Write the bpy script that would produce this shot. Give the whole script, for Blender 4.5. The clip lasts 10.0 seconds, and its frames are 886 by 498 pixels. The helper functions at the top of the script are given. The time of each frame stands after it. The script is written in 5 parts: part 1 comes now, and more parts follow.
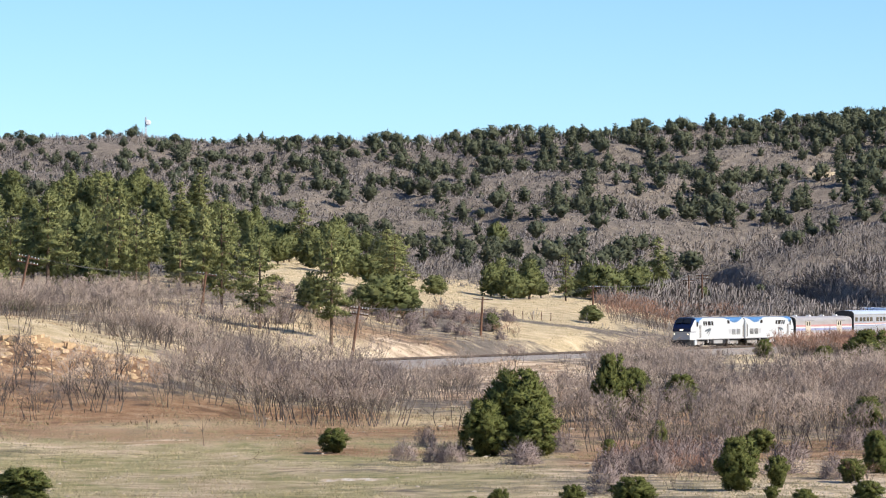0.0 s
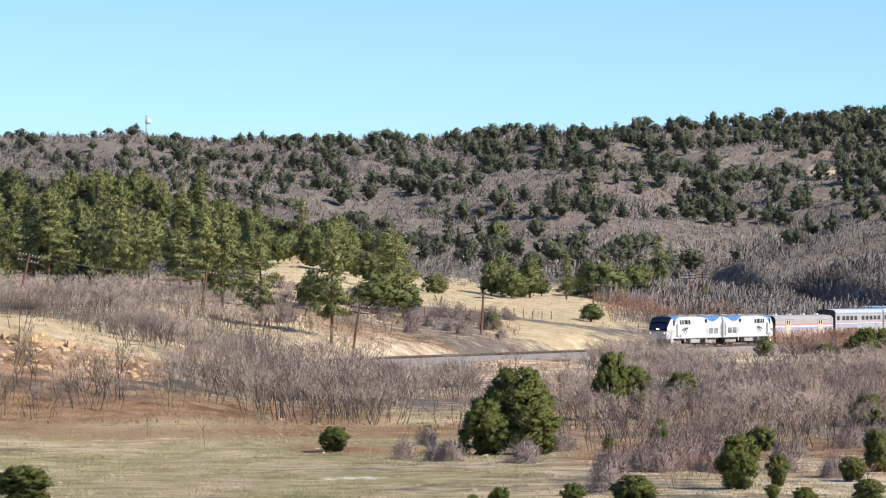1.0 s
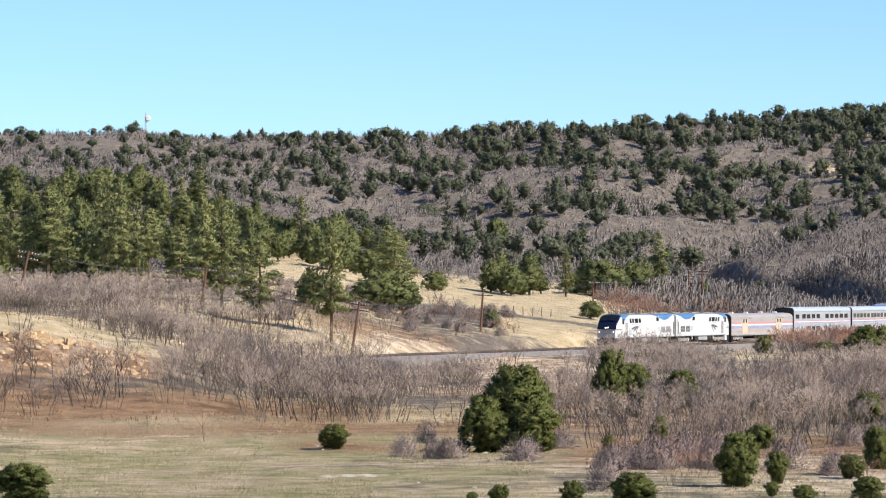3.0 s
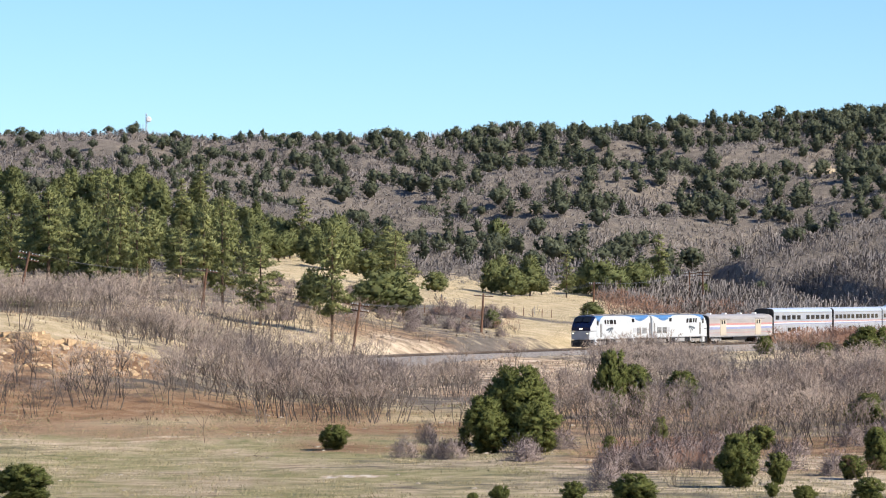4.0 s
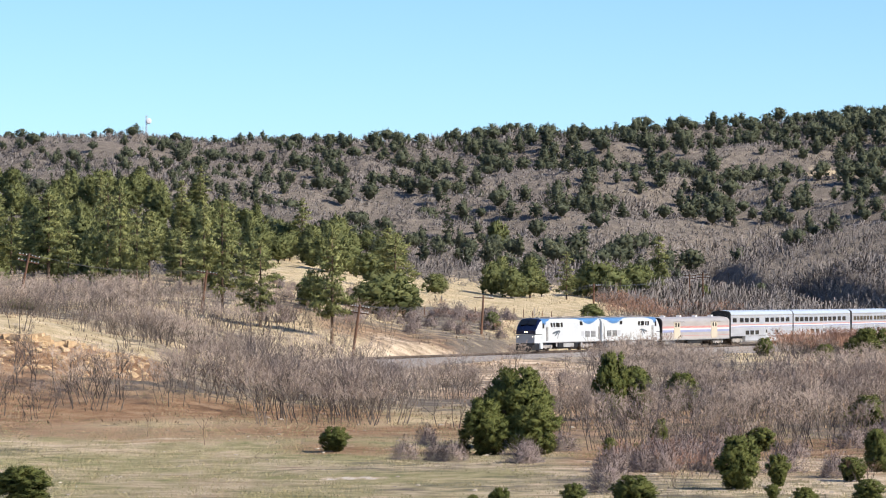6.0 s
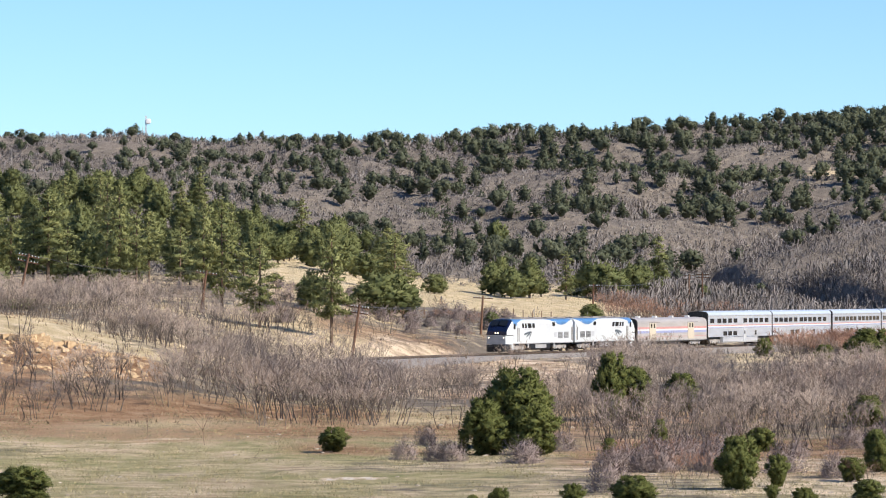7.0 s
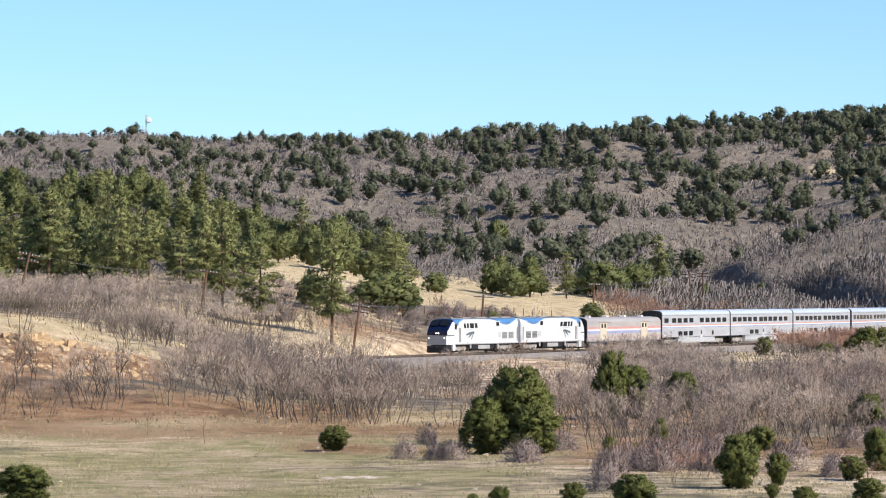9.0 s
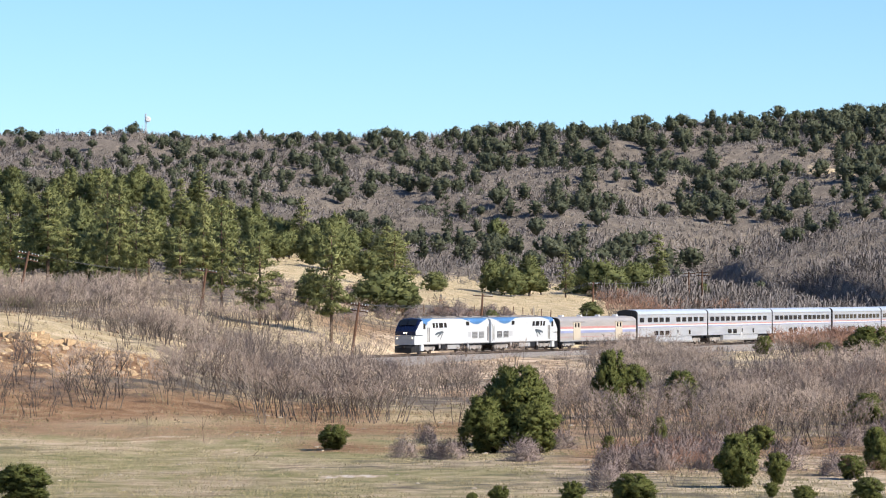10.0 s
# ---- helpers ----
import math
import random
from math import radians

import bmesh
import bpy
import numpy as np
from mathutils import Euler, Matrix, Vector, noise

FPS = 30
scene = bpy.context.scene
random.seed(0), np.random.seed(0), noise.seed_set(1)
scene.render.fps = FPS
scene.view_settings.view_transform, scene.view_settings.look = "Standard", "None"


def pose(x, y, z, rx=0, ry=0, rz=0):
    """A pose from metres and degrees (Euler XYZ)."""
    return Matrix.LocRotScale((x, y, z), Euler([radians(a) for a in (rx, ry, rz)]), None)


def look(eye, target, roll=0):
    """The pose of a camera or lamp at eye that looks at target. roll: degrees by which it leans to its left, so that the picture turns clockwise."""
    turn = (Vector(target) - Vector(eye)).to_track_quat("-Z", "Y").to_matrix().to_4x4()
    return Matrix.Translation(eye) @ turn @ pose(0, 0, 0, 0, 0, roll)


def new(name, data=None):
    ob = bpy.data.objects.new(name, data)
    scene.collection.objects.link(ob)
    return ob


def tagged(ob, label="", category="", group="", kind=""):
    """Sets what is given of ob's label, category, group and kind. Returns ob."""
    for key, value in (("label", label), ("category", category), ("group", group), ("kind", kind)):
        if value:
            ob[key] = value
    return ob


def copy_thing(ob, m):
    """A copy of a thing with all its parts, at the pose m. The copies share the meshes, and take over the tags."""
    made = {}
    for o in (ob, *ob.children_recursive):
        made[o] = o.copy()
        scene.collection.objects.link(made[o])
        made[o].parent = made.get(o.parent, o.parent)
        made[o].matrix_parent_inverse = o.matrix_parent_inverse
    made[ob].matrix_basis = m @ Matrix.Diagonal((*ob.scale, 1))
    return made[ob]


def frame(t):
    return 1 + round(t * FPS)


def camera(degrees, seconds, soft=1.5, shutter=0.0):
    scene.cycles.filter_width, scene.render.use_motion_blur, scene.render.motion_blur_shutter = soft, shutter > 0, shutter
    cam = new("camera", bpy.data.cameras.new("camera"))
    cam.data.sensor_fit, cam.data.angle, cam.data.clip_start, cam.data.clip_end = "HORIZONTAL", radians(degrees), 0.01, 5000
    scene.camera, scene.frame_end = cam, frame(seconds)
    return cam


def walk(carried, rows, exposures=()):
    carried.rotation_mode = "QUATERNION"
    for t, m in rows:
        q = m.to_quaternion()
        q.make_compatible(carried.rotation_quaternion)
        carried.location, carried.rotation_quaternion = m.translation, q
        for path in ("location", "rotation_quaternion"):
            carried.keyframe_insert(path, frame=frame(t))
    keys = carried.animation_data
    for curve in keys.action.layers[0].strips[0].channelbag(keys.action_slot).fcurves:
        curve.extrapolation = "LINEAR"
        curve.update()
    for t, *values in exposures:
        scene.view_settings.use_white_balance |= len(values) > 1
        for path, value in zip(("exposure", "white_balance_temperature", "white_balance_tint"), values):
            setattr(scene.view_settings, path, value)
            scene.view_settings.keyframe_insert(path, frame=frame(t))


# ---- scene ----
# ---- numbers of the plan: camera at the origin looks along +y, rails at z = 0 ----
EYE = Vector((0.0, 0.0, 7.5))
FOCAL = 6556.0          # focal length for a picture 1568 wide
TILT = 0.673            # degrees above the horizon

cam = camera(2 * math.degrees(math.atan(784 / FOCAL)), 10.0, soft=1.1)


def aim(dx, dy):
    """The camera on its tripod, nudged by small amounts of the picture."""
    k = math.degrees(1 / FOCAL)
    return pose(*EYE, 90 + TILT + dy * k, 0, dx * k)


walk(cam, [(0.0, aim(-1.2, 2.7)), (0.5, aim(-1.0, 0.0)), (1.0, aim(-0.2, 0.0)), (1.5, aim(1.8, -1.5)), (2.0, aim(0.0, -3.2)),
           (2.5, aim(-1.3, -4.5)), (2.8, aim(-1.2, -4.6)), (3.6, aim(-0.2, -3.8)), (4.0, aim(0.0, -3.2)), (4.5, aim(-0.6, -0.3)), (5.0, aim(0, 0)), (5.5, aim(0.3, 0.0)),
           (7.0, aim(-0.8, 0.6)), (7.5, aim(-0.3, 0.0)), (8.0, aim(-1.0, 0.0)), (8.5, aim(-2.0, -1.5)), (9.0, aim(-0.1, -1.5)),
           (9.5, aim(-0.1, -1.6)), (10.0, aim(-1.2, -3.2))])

# ---- sky, sun, exposure ----
SUN_AZ, SUN_EL = 124.0, 37.0    # degrees clockwise from +y, above the horizon
world = bpy.data.worlds.new("sky")
scene.world = world
world.use_nodes = True
wt = world.node_tree
sky = wt.nodes.new("ShaderNodeTexSky")
sky.sky_type, sky.sun_disc = "NISHITA", False
sky.sun_elevation, sky.sun_rotation = radians(SUN_EL), radians(SUN_AZ)
sky.altitude, sky.air_density, sky.dust_density, sky.ozone_density = 2000, 1.0, 0.3, 1.5
tint = wt.nodes.new("ShaderNodeMix")       # clear mountain air: a deeper blue than the model's
tint.data_type, tint.blend_type = "RGBA", "MULTIPLY"
tint.inputs[0].default_value, tint.inputs[7].default_value = 1.0, (0.675, 0.90, 1.17, 1)
wt.links.new(sky.outputs[0], tint.inputs[6])
wt.links.new(tint.outputs[2], wt.nodes["Background"].inputs[0])
wt.nodes["Background"].inputs[1].default_value = 0.097
sun_data = bpy.data.lights.new("sun", "SUN")
sun_data.energy, sun_data.angle, sun_data.color = 4.7, radians(0.53), (1.0, 0.90, 0.76)
sun = new("sun", sun_data)
a, e = radians(SUN_AZ), radians(SUN_EL)
sun.matrix_world = look((200 * math.sin(a), 200 * math.cos(a), 200 * math.tan(e)), (0, 0, 0))
scene.view_settings.exposure = 0.5
# ---- materials ----
def material(name, rough=0.8, metal=0.0, spec=0.3):
    m = bpy.data.materials.new(name)
    m.use_nodes = True
    b = m.node_tree.nodes["Principled BSDF"]
    b.inputs["Roughness"].default_value, b.inputs["Metallic"].default_value = rough, metal
    b.inputs["Specular IOR Level"].default_value = spec
    return m, m.node_tree, b


def noise_node(nt, scale, detail=4.0, rough=0.6, stretch=None, space="Object"):
    tc = nt.nodes.new("ShaderNodeTexCoord")
    out = tc.outputs[space]
    if stretch:
        mp = nt.nodes.new("ShaderNodeMapping")
        mp.inputs["Scale"].default_value = stretch
        nt.links.new(out, mp.inputs[0])
        out = mp.outputs[0]
    n = nt.nodes.new("ShaderNodeTexNoise")
    n.inputs["Scale"].default_value, n.inputs["Detail"].default_value, n.inputs["Roughness"].default_value = scale, detail, rough
    nt.links.new(out, n.inputs["Vector"])
    return n.outputs["Fac"]


def ramp(nt, fac, *stops):
    r = nt.nodes.new("ShaderNodeValToRGB")
    el = r.color_ramp.elements
    while len(el) < len(stops):
        el.new(0.5)
    for i, (p, c) in enumerate(stops):
        el[i].position, el[i].color = p, (*c, 1)
    nt.links.new(fac, r.inputs[0])
    return r.outputs[0]


def mix(nt, fac, a, b, mode="MIX"):
    m = nt.nodes.new("ShaderNodeMix")
    m.data_type, m.blend_type = "RGBA", mode
    for sock, v in ((m.inputs[0], fac), (m.inputs[6], a), (m.inputs[7], b)):
        if hasattr(v, "links"):
            nt.links.new(v, sock)
        else:
            sock.default_value = v if isinstance(v, float) else (*v, 1)
    return m.outputs[2]


def bump(nt, b, fac, strength, distance):
    n = nt.nodes.new("ShaderNodeBump")
    n.inputs["Strength"].default_value, n.inputs["Distance"].default_value = strength, distance
    nt.links.new(fac, n.inputs["Height"])
    nt.links.new(n.outputs[0], b.inputs["Normal"])


def varied(name, dark, light, scale, rough=0.8, metal=0.0, spec=0.3, fine=0.0, objects=0.0, islands=0.0, relief=0.0, stretch=None):
    """A surface between two colours: large patches, fine grain, and a share of chance per object or per loose piece."""
    m, nt, b = material(name, rough, metal, spec)
    f = noise_node(nt, scale, stretch=stretch)
    col = ramp(nt, f, (0.3, dark), (0.7, light))
    if fine:
        f2 = noise_node(nt, scale * 9, stretch=stretch)
        col = mix(nt, fine, col, ramp(nt, f2, (0.3, (0.35, 0.35, 0.35)), (0.7, (1.0, 1.0, 1.0))), "MULTIPLY")
    for amount, node, sock in ((objects, "ShaderNodeObjectInfo", "Random"), (islands, "ShaderNodeNewGeometry", "Random Per Island")):
        if amount:
            n = nt.nodes.new(node)
            col = mix(nt, amount, col, ramp(nt, n.outputs[sock], (0.0, tuple(0.7 * c for c in dark)), (0.5, dark), (1.0, light)))
    nt.links.new(col, b.inputs["Base Color"])
    if relief:
        bump(nt, b, noise_node(nt, scale * 6, stretch=stretch), 0.6, relief)
    return m


def foliage(name, dark, light, scale, islands, objects):
    """Needles: they pass a little light."""
    m = varied(name, dark, light, scale, 0.75, spec=0.2, islands=islands, objects=objects)
    nt = m.node_tree
    b, out = nt.nodes["Principled BSDF"], nt.nodes["Material Output"]
    t, mx = nt.nodes.new("ShaderNodeBsdfTranslucent"), nt.nodes.new("ShaderNodeMixShader")
    nt.links.new(b.inputs["Base Color"].links[0].from_socket, t.inputs[0])
    mx.inputs[0].default_value = 0.38
    nt.links.new(b.outputs[0], mx.inputs[1])
    nt.links.new(t.outputs[0], mx.inputs[2])
    nt.links.new(mx.outputs[0], out.inputs[0])
    return m


def ground_material():
    m, nt, b = material("ground", 0.95, 0, 0.1)
    at = nt.nodes.new("ShaderNodeVertexColor")
    at.layer_name = "zone"
    sep = nt.nodes.new("ShaderNodeSeparateColor")
    nt.links.new(at.outputs[0], sep.inputs[0])
    big, mid, small = noise_node(nt, 0.05), noise_node(nt, 0.4, 6), noise_node(nt, 3.5, 8, 0.85)
    litter = ramp(nt, mid, (0.3, (0.17, 0.15, 0.135)), (0.55, (0.25, 0.221, 0.19)), (0.75, (0.37, 0.325, 0.26)))
    gold = ramp(nt, mid, (0.3, (0.50, 0.405, 0.24)), (0.5, (0.68, 0.565, 0.365)), (0.72, (0.82, 0.71, 0.50)))
    green = ramp(nt, mid, (0.32, (0.27, 0.28, 0.125)), (0.5, (0.45, 0.41, 0.225)), (0.68, (0.66, 0.54, 0.37)))
    sweep_n = noise_node(nt, 0.11, 5, 0.65, (1.0, 0.35, 1.0))
    green = mix(nt, ramp(nt, sweep_n, (0.47, (0, 0, 0)), (0.62, (1, 1, 1))), green, ramp(nt, mid, (0.3, (0.47, 0.37, 0.235)), (0.6, (0.72, 0.6, 0.43))))
    soil = ramp(nt, mid, (0.3, (0.25, 0.145, 0.085)), (0.52, (0.42, 0.27, 0.165)), (0.75, (0.57, 0.42, 0.285)))

    def sharp(s):
        """A zone's edge, broken up by grain."""
        ad = nt.nodes.new("ShaderNodeMath")
        ad.operation = "ADD"
        nt.links.new(s, ad.inputs[0])
        nt.links.new(mid, ad.inputs[1])
        mr = nt.nodes.new("ShaderNodeMapRange")
        mr.inputs[1].default_value, mr.inputs[2].default_value = 0.8, 1.15
        nt.links.new(ad.outputs[0], mr.inputs[0])
        return mr.outputs[0]
    col = mix(nt, sharp(sep.outputs[0]), litter, gold)
    col = mix(nt, sharp(sep.outputs[1]), col, green)
    col = mix(nt, sharp(sep.outputs[2]), col, soil)
    wa = nt.nodes.new("ShaderNodeAttribute")
    wa.attribute_name = "worn"
    col = mix(nt, sharp(wa.outputs["Fac"]), col, ramp(nt, mid, (0.3, (0.64, 0.50, 0.345)), (0.6, (0.84, 0.71, 0.54))))
    bare = nt.nodes.new("ShaderNodeMapRange")      # chalky where nothing grows at all
    bare.inputs[1].default_value, bare.inputs[2].default_value = 0.66, 0.85
    nt.links.new(wa.outputs["Fac"], bare.inputs[0])
    col = mix(nt, bare.outputs[0], col, (0.92, 0.85, 0.75))
    col = mix(nt, 0.7, col, ramp(nt, small, (0.28, (0.45, 0.45, 0.45)), (0.6, (1.05, 1.02, 1.0)), (0.8, (1.25, 1.2, 1.15))), "MULTIPLY")
    col = mix(nt, 0.5, col, ramp(nt, big, (0.3, (0.75, 0.75, 0.75)), (0.7, (1.15, 1.12, 1.1))), "MULTIPLY")
    nt.links.new(col, b.inputs["Base Color"])
    bump(nt, b, small, 0.9, 0.3)
    return m


GROUND = ground_material()
NEEDLE_J = foliage("juniper_foliage", (0.10, 0.125, 0.04), (0.27, 0.285, 0.095), 1.2, 0.4, 0.3)
# far hillside needles: distance haze is mixed into the colour, paler and greyer
NEEDLE_F = foliage("hazy_pinyon_foliage", (0.09, 0.108, 0.072), (0.225, 0.24, 0.152), 0.8, 0.3, 0.45)
NEEDLE_M = foliage("bushy_pine_needles", (0.125, 0.152, 0.062), (0.31, 0.325, 0.14), 0.9, 0.35, 0.3)
NEEDLE_P = foliage("ponderosa_needles", (0.21, 0.235, 0.095), (0.45, 0.46, 0.205), 0.9, 0.3, 0.35)
BARK = varied("bark", (0.07, 0.045, 0.03), (0.2, 0.14, 0.1), 3.0, 0.95, relief=0.03, stretch=(1, 1, 0.2))
TWIG = varied("oak_twigs", (0.24, 0.187, 0.155), (0.50, 0.41, 0.345), 0.7, 0.9, islands=0.4, objects=0.35)
BRUSH = varied("purple_grey_twigs", (0.20, 0.16, 0.155), (0.44, 0.36, 0.34), 0.9, 0.95, islands=0.45, objects=0.35)
STEM = varied("oak_stems", (0.07, 0.055, 0.045), (0.20, 0.165, 0.14), 1.5, 0.95, objects=0.3)
TWIG_RED = varied("russet_twigs", (0.27, 0.15, 0.105), (0.48, 0.31, 0.23), 0.7, 0.9, islands=0.5, objects=0.3)
TWIG_FAR = varied("hillside_twigs", (0.15, 0.138, 0.138), (0.36, 0.33, 0.318), 0.03, 0.95, islands=0.18)
BALLAST = varied("ballast", (0.17, 0.155, 0.15), (0.42, 0.39, 0.37), 3.0, 0.95, fine=0.7, relief=0.1)
RAIL = varied("rail_steel", (0.12, 0.085, 0.065), (0.28, 0.22, 0.18), 2.0, 0.5, 0.6)
SLEEPER = varied("sleeper", (0.06, 0.05, 0.04), (0.16, 0.13, 0.11), 2.0, 0.9)
POLE_WOOD = varied("pole_wood", (0.09, 0.05, 0.035), (0.24, 0.13, 0.08), 2.0, 0.9, stretch=(1, 1, 0.1))
GLASS_INS = varied("insulator_glass", (0.45, 0.5, 0.5), (0.7, 0.72, 0.7), 3, 0.2, spec=0.6)
WIRE = varied("wire", (0.03, 0.03, 0.03), (0.08, 0.08, 0.08), 2, 0.5)
# ---- mesh helpers ----
def mesh(name, verts, faces, mat, smooth=False, parent=None, label=""):
    me = bpy.data.meshes.new(name)
    me.from_pydata([tuple(v) for v in verts] if not isinstance(verts, np.ndarray) else verts.tolist(), [], faces if isinstance(faces, list) else faces.tolist())
    me.materials.append(mat)
    if smooth:
        me.polygons.foreach_set("use_smooth", [True] * len(me.polygons))
    ob = new(name, me)
    if parent:
        ob.parent = parent
    return tagged(ob, label)


def part(name, bm, mat, parent, label="", smooth=False):
    me = bpy.data.meshes.new(name)
    bm.to_mesh(me)
    bm.free()
    me.materials.append(mat)
    if smooth:
        me.polygons.foreach_set("use_smooth", [True] * len(me.polygons))
    ob = new(name, me)
    ob.parent = parent
    return tagged(ob, label)


# ---- the lie of the land ----
# profiles along lines of sight: bearing (x / y) and the ground's height at the distances DIST
DIST = (0, 60, 130, 200, 265, 310, 350, 400, 440, 470, 520, 600, 700, 850, 1000, 1150, 1300, 1800, 5000)
BEARING = np.array([-0.1196, -0.0815, -0.0433, -0.0052, 0.033, 0.0711, 0.1196])
PROFILES = (
    (5.9, 3.0, -2.0, -3.6, -3.9, -3.0, 5.5, 5.3, 5.9, 6.6, 8.2, 12.5, 19, 32, 45, 54.5, 48, 20, 0),
    (5.9, 3.0, -2.0, -3.6, -3.9, -3.2, 3.0, 3.2, 5.5, 6.6, 8.0, 13.0, 20, 33, 45, 54, 48, 20, 0),
    (5.9, 3.0, -2.0, -3.6, -3.9, -3.4, -1.6, 0.3, 3.0, 5.5, 8.3, 11.5, 15, 27, 40, 54, 48, 20, 0),
    (5.9, 3.0, -2.0, -3.6, -3.9, -3.5, -3.0, -1.7, -0.4, 1.5, 4.5, 7.5, 9.5, 19, 36, 54, 50, 20, 0),
    (5.9, 3.0, -2.0, -3.6, -3.8, -3.4, -2.9, -1.8, -0.8, 0.0, 2.0, 5.0, 7.5, 16, 37, 57, 52, 20, 0),
    (5.9, 3.0, -2.0, -3.6, -3.9, -3.5, -3.1, -2.3, -1.7, -1.2, -0.6, 0.8, 3.0, 12, 34, 59, 56, 20, 0),
    (5.9, 3.0, -2.0, -3.7, -3.8, -3.3, -2.8, -2.0, -1.5, -1.2, -0.8, 0.2, 4.5, 20, 38, 62, 60, 20, 0),
)
FINE_D = np.concatenate([np.arange(0, 1400, 4.0), np.arange(1400, 5001, 100.0)])


def smoothed(p):
    z = np.interp(FINE_D, DIST, p)
    k = np.array([1, 2, 3, 2, 1]) / 9
    return np.convolve(np.pad(z, 2, mode="edge"), k, "valid")


TABLE = np.array([smoothed(p) for p in PROFILES])


# ---- the railway line: straight, with an easy curve at either end ----
def rail_line():
    pts, heads = [], []
    x, y, h = -3.3, 440.0, math.atan2(0.43, 0.9)   # heading clockwise from +y
    step = 1.0
    fwd = [(x, y, h)]
    for i in range(420):
        if i > 146:
            h -= step / 250
        if i > 330:
            h += step / 180
        x, y = x + step * math.sin(h), y + step * math.cos(h)
        fwd.append((x, y, h))
    x, y, h = -3.3, 440.0, math.atan2(0.43, 0.9)
    back = []
    for i in range(300):
        if i > 18:
            h += step / 210 if i < 240 else 0
        x, y = x - step * math.sin(h), y - step * math.cos(h)
        back.append((x, y, h))
    return np.array(back[::-1] + fwd), -300


LINE, S0 = rail_line()


def rail_at(s):
    """Place and heading of the line at s metres (the train comes down to s = 0)."""
    i = np.clip(s - S0, 0, len(LINE) - 1.001)
    k = int(i)
    f = i - k
    return LINE[k] * (1 - f) + LINE[k + 1] * f


def rail_distance(x, y):
    x, y = np.atleast_1d(x), np.atleast_1d(y)
    d = np.full(x.shape, 1e9)
    near = (x > -330) & (x < 330) & (y > 150) & (y < 900)
    if near.any():
        px, py = x[near], y[near]
        if len(px) < 50:
            best = ((px[:, None] - LINE[None, ::3, 0]) ** 2 + (py[:, None] - LINE[None, ::3, 1]) ** 2).min(1)
        else:
            best = np.full(px.shape, 1e9)
        for k in range(0, len(LINE) if len(px) >= 50 else 0, 3):
            best = np.minimum(best, (px - LINE[k, 0]) ** 2 + (py - LINE[k, 1]) ** 2)
        d[near] = np.sqrt(best)
    return d


def lumps(x, y):
    """Small unevenness of the ground."""
    s = np.sin
    return 0.10 * s(x * 0.31 + 1.3 * s(y * 0.17)) * s(y * 0.23 + 0.7) + 0.22 * s(x * 0.09 + 0.4) * s(y * 0.061 + 1.1 * s(x * 0.05)) + 0.05 * s(1.1 * x + 0.8 * y) * s(0.9 * y - 0.5 * x)


def bench(x, y):
    """The hillside's benches: -1 in the dips, 1 on the brows."""
    return np.sin(2 * math.pi * (y / 78 + x * 0.0045 + 0.22 * np.sin(x * 0.027 + 0.6) + 0.16 * np.sin(x * 0.061 + y * 0.02)))


def height(x, y):
    x, y = np.atleast_1d(np.asarray(x, float)), np.atleast_1d(np.asarray(y, float))
    r, th = np.hypot(x, y), np.arctan2(x, y)
    d = r * np.cos(np.clip(th, -0.3, 0.3))
    u = np.tan(np.clip(th, -0.1191, 0.1191))
    # smooth blend between neighbouring profiles
    i = np.clip(np.searchsorted(BEARING, u) - 1, 0, len(BEARING) - 2)
    f = np.clip((u - BEARING[i]) / (BEARING[i + 1] - BEARING[i]), 0, 1)
    f = 0.5 * f + 0.5 * f * f * (3 - 2 * f)
    k = np.interp(d, FINE_D, np.arange(len(FINE_D)))
    k0 = np.clip(k.astype(int), 0, len(FINE_D) - 2)
    g = k - k0
    za = TABLE[i, k0] * (1 - g) + TABLE[i, k0 + 1] * g
    zb = TABLE[i + 1, k0] * (1 - g) + TABLE[i + 1, k0 + 1] * g
    z = za * (1 - f) + zb * f
    mean = TABLE.mean(0)
    zm = mean[k0] * (1 - g) + mean[k0 + 1] * g
    w = np.clip((np.abs(th) - 0.4) / 1.2, 0, 1)
    z = z * (1 - w) + zm * w
    rough = np.clip((d - 150) / 100, 0.2, 1) + np.clip((d - 600) / 150, 0, 3) * 1.6
    z = z + lumps(x, y) * rough
    z = z + 2.3 * bench(x, y) * np.clip((d - 740) / 80, 0, 1) * np.clip((1140 - d) / 60, 0, 1)
    # the cut bank of bare rock on the near side of the line
    step = np.clip((d - 334) / 3, 0, 1) - np.clip((d - 325) / 20, 0, 1)
    z = z + 1.6 * step * np.clip((-0.075 - u) / 0.02, 0, 1) * (0.8 + 0.5 * np.sin(x * 0.9) * np.sin(x * 0.37 + 1))
    # the bed of the line
    t = rail_distance(x, y)
    w = np.clip((t - 4.0) / 7.0, 0, 1)
    w = w * w * (3 - 2 * w)
    return z * w + (-1.4) * (1 - w)


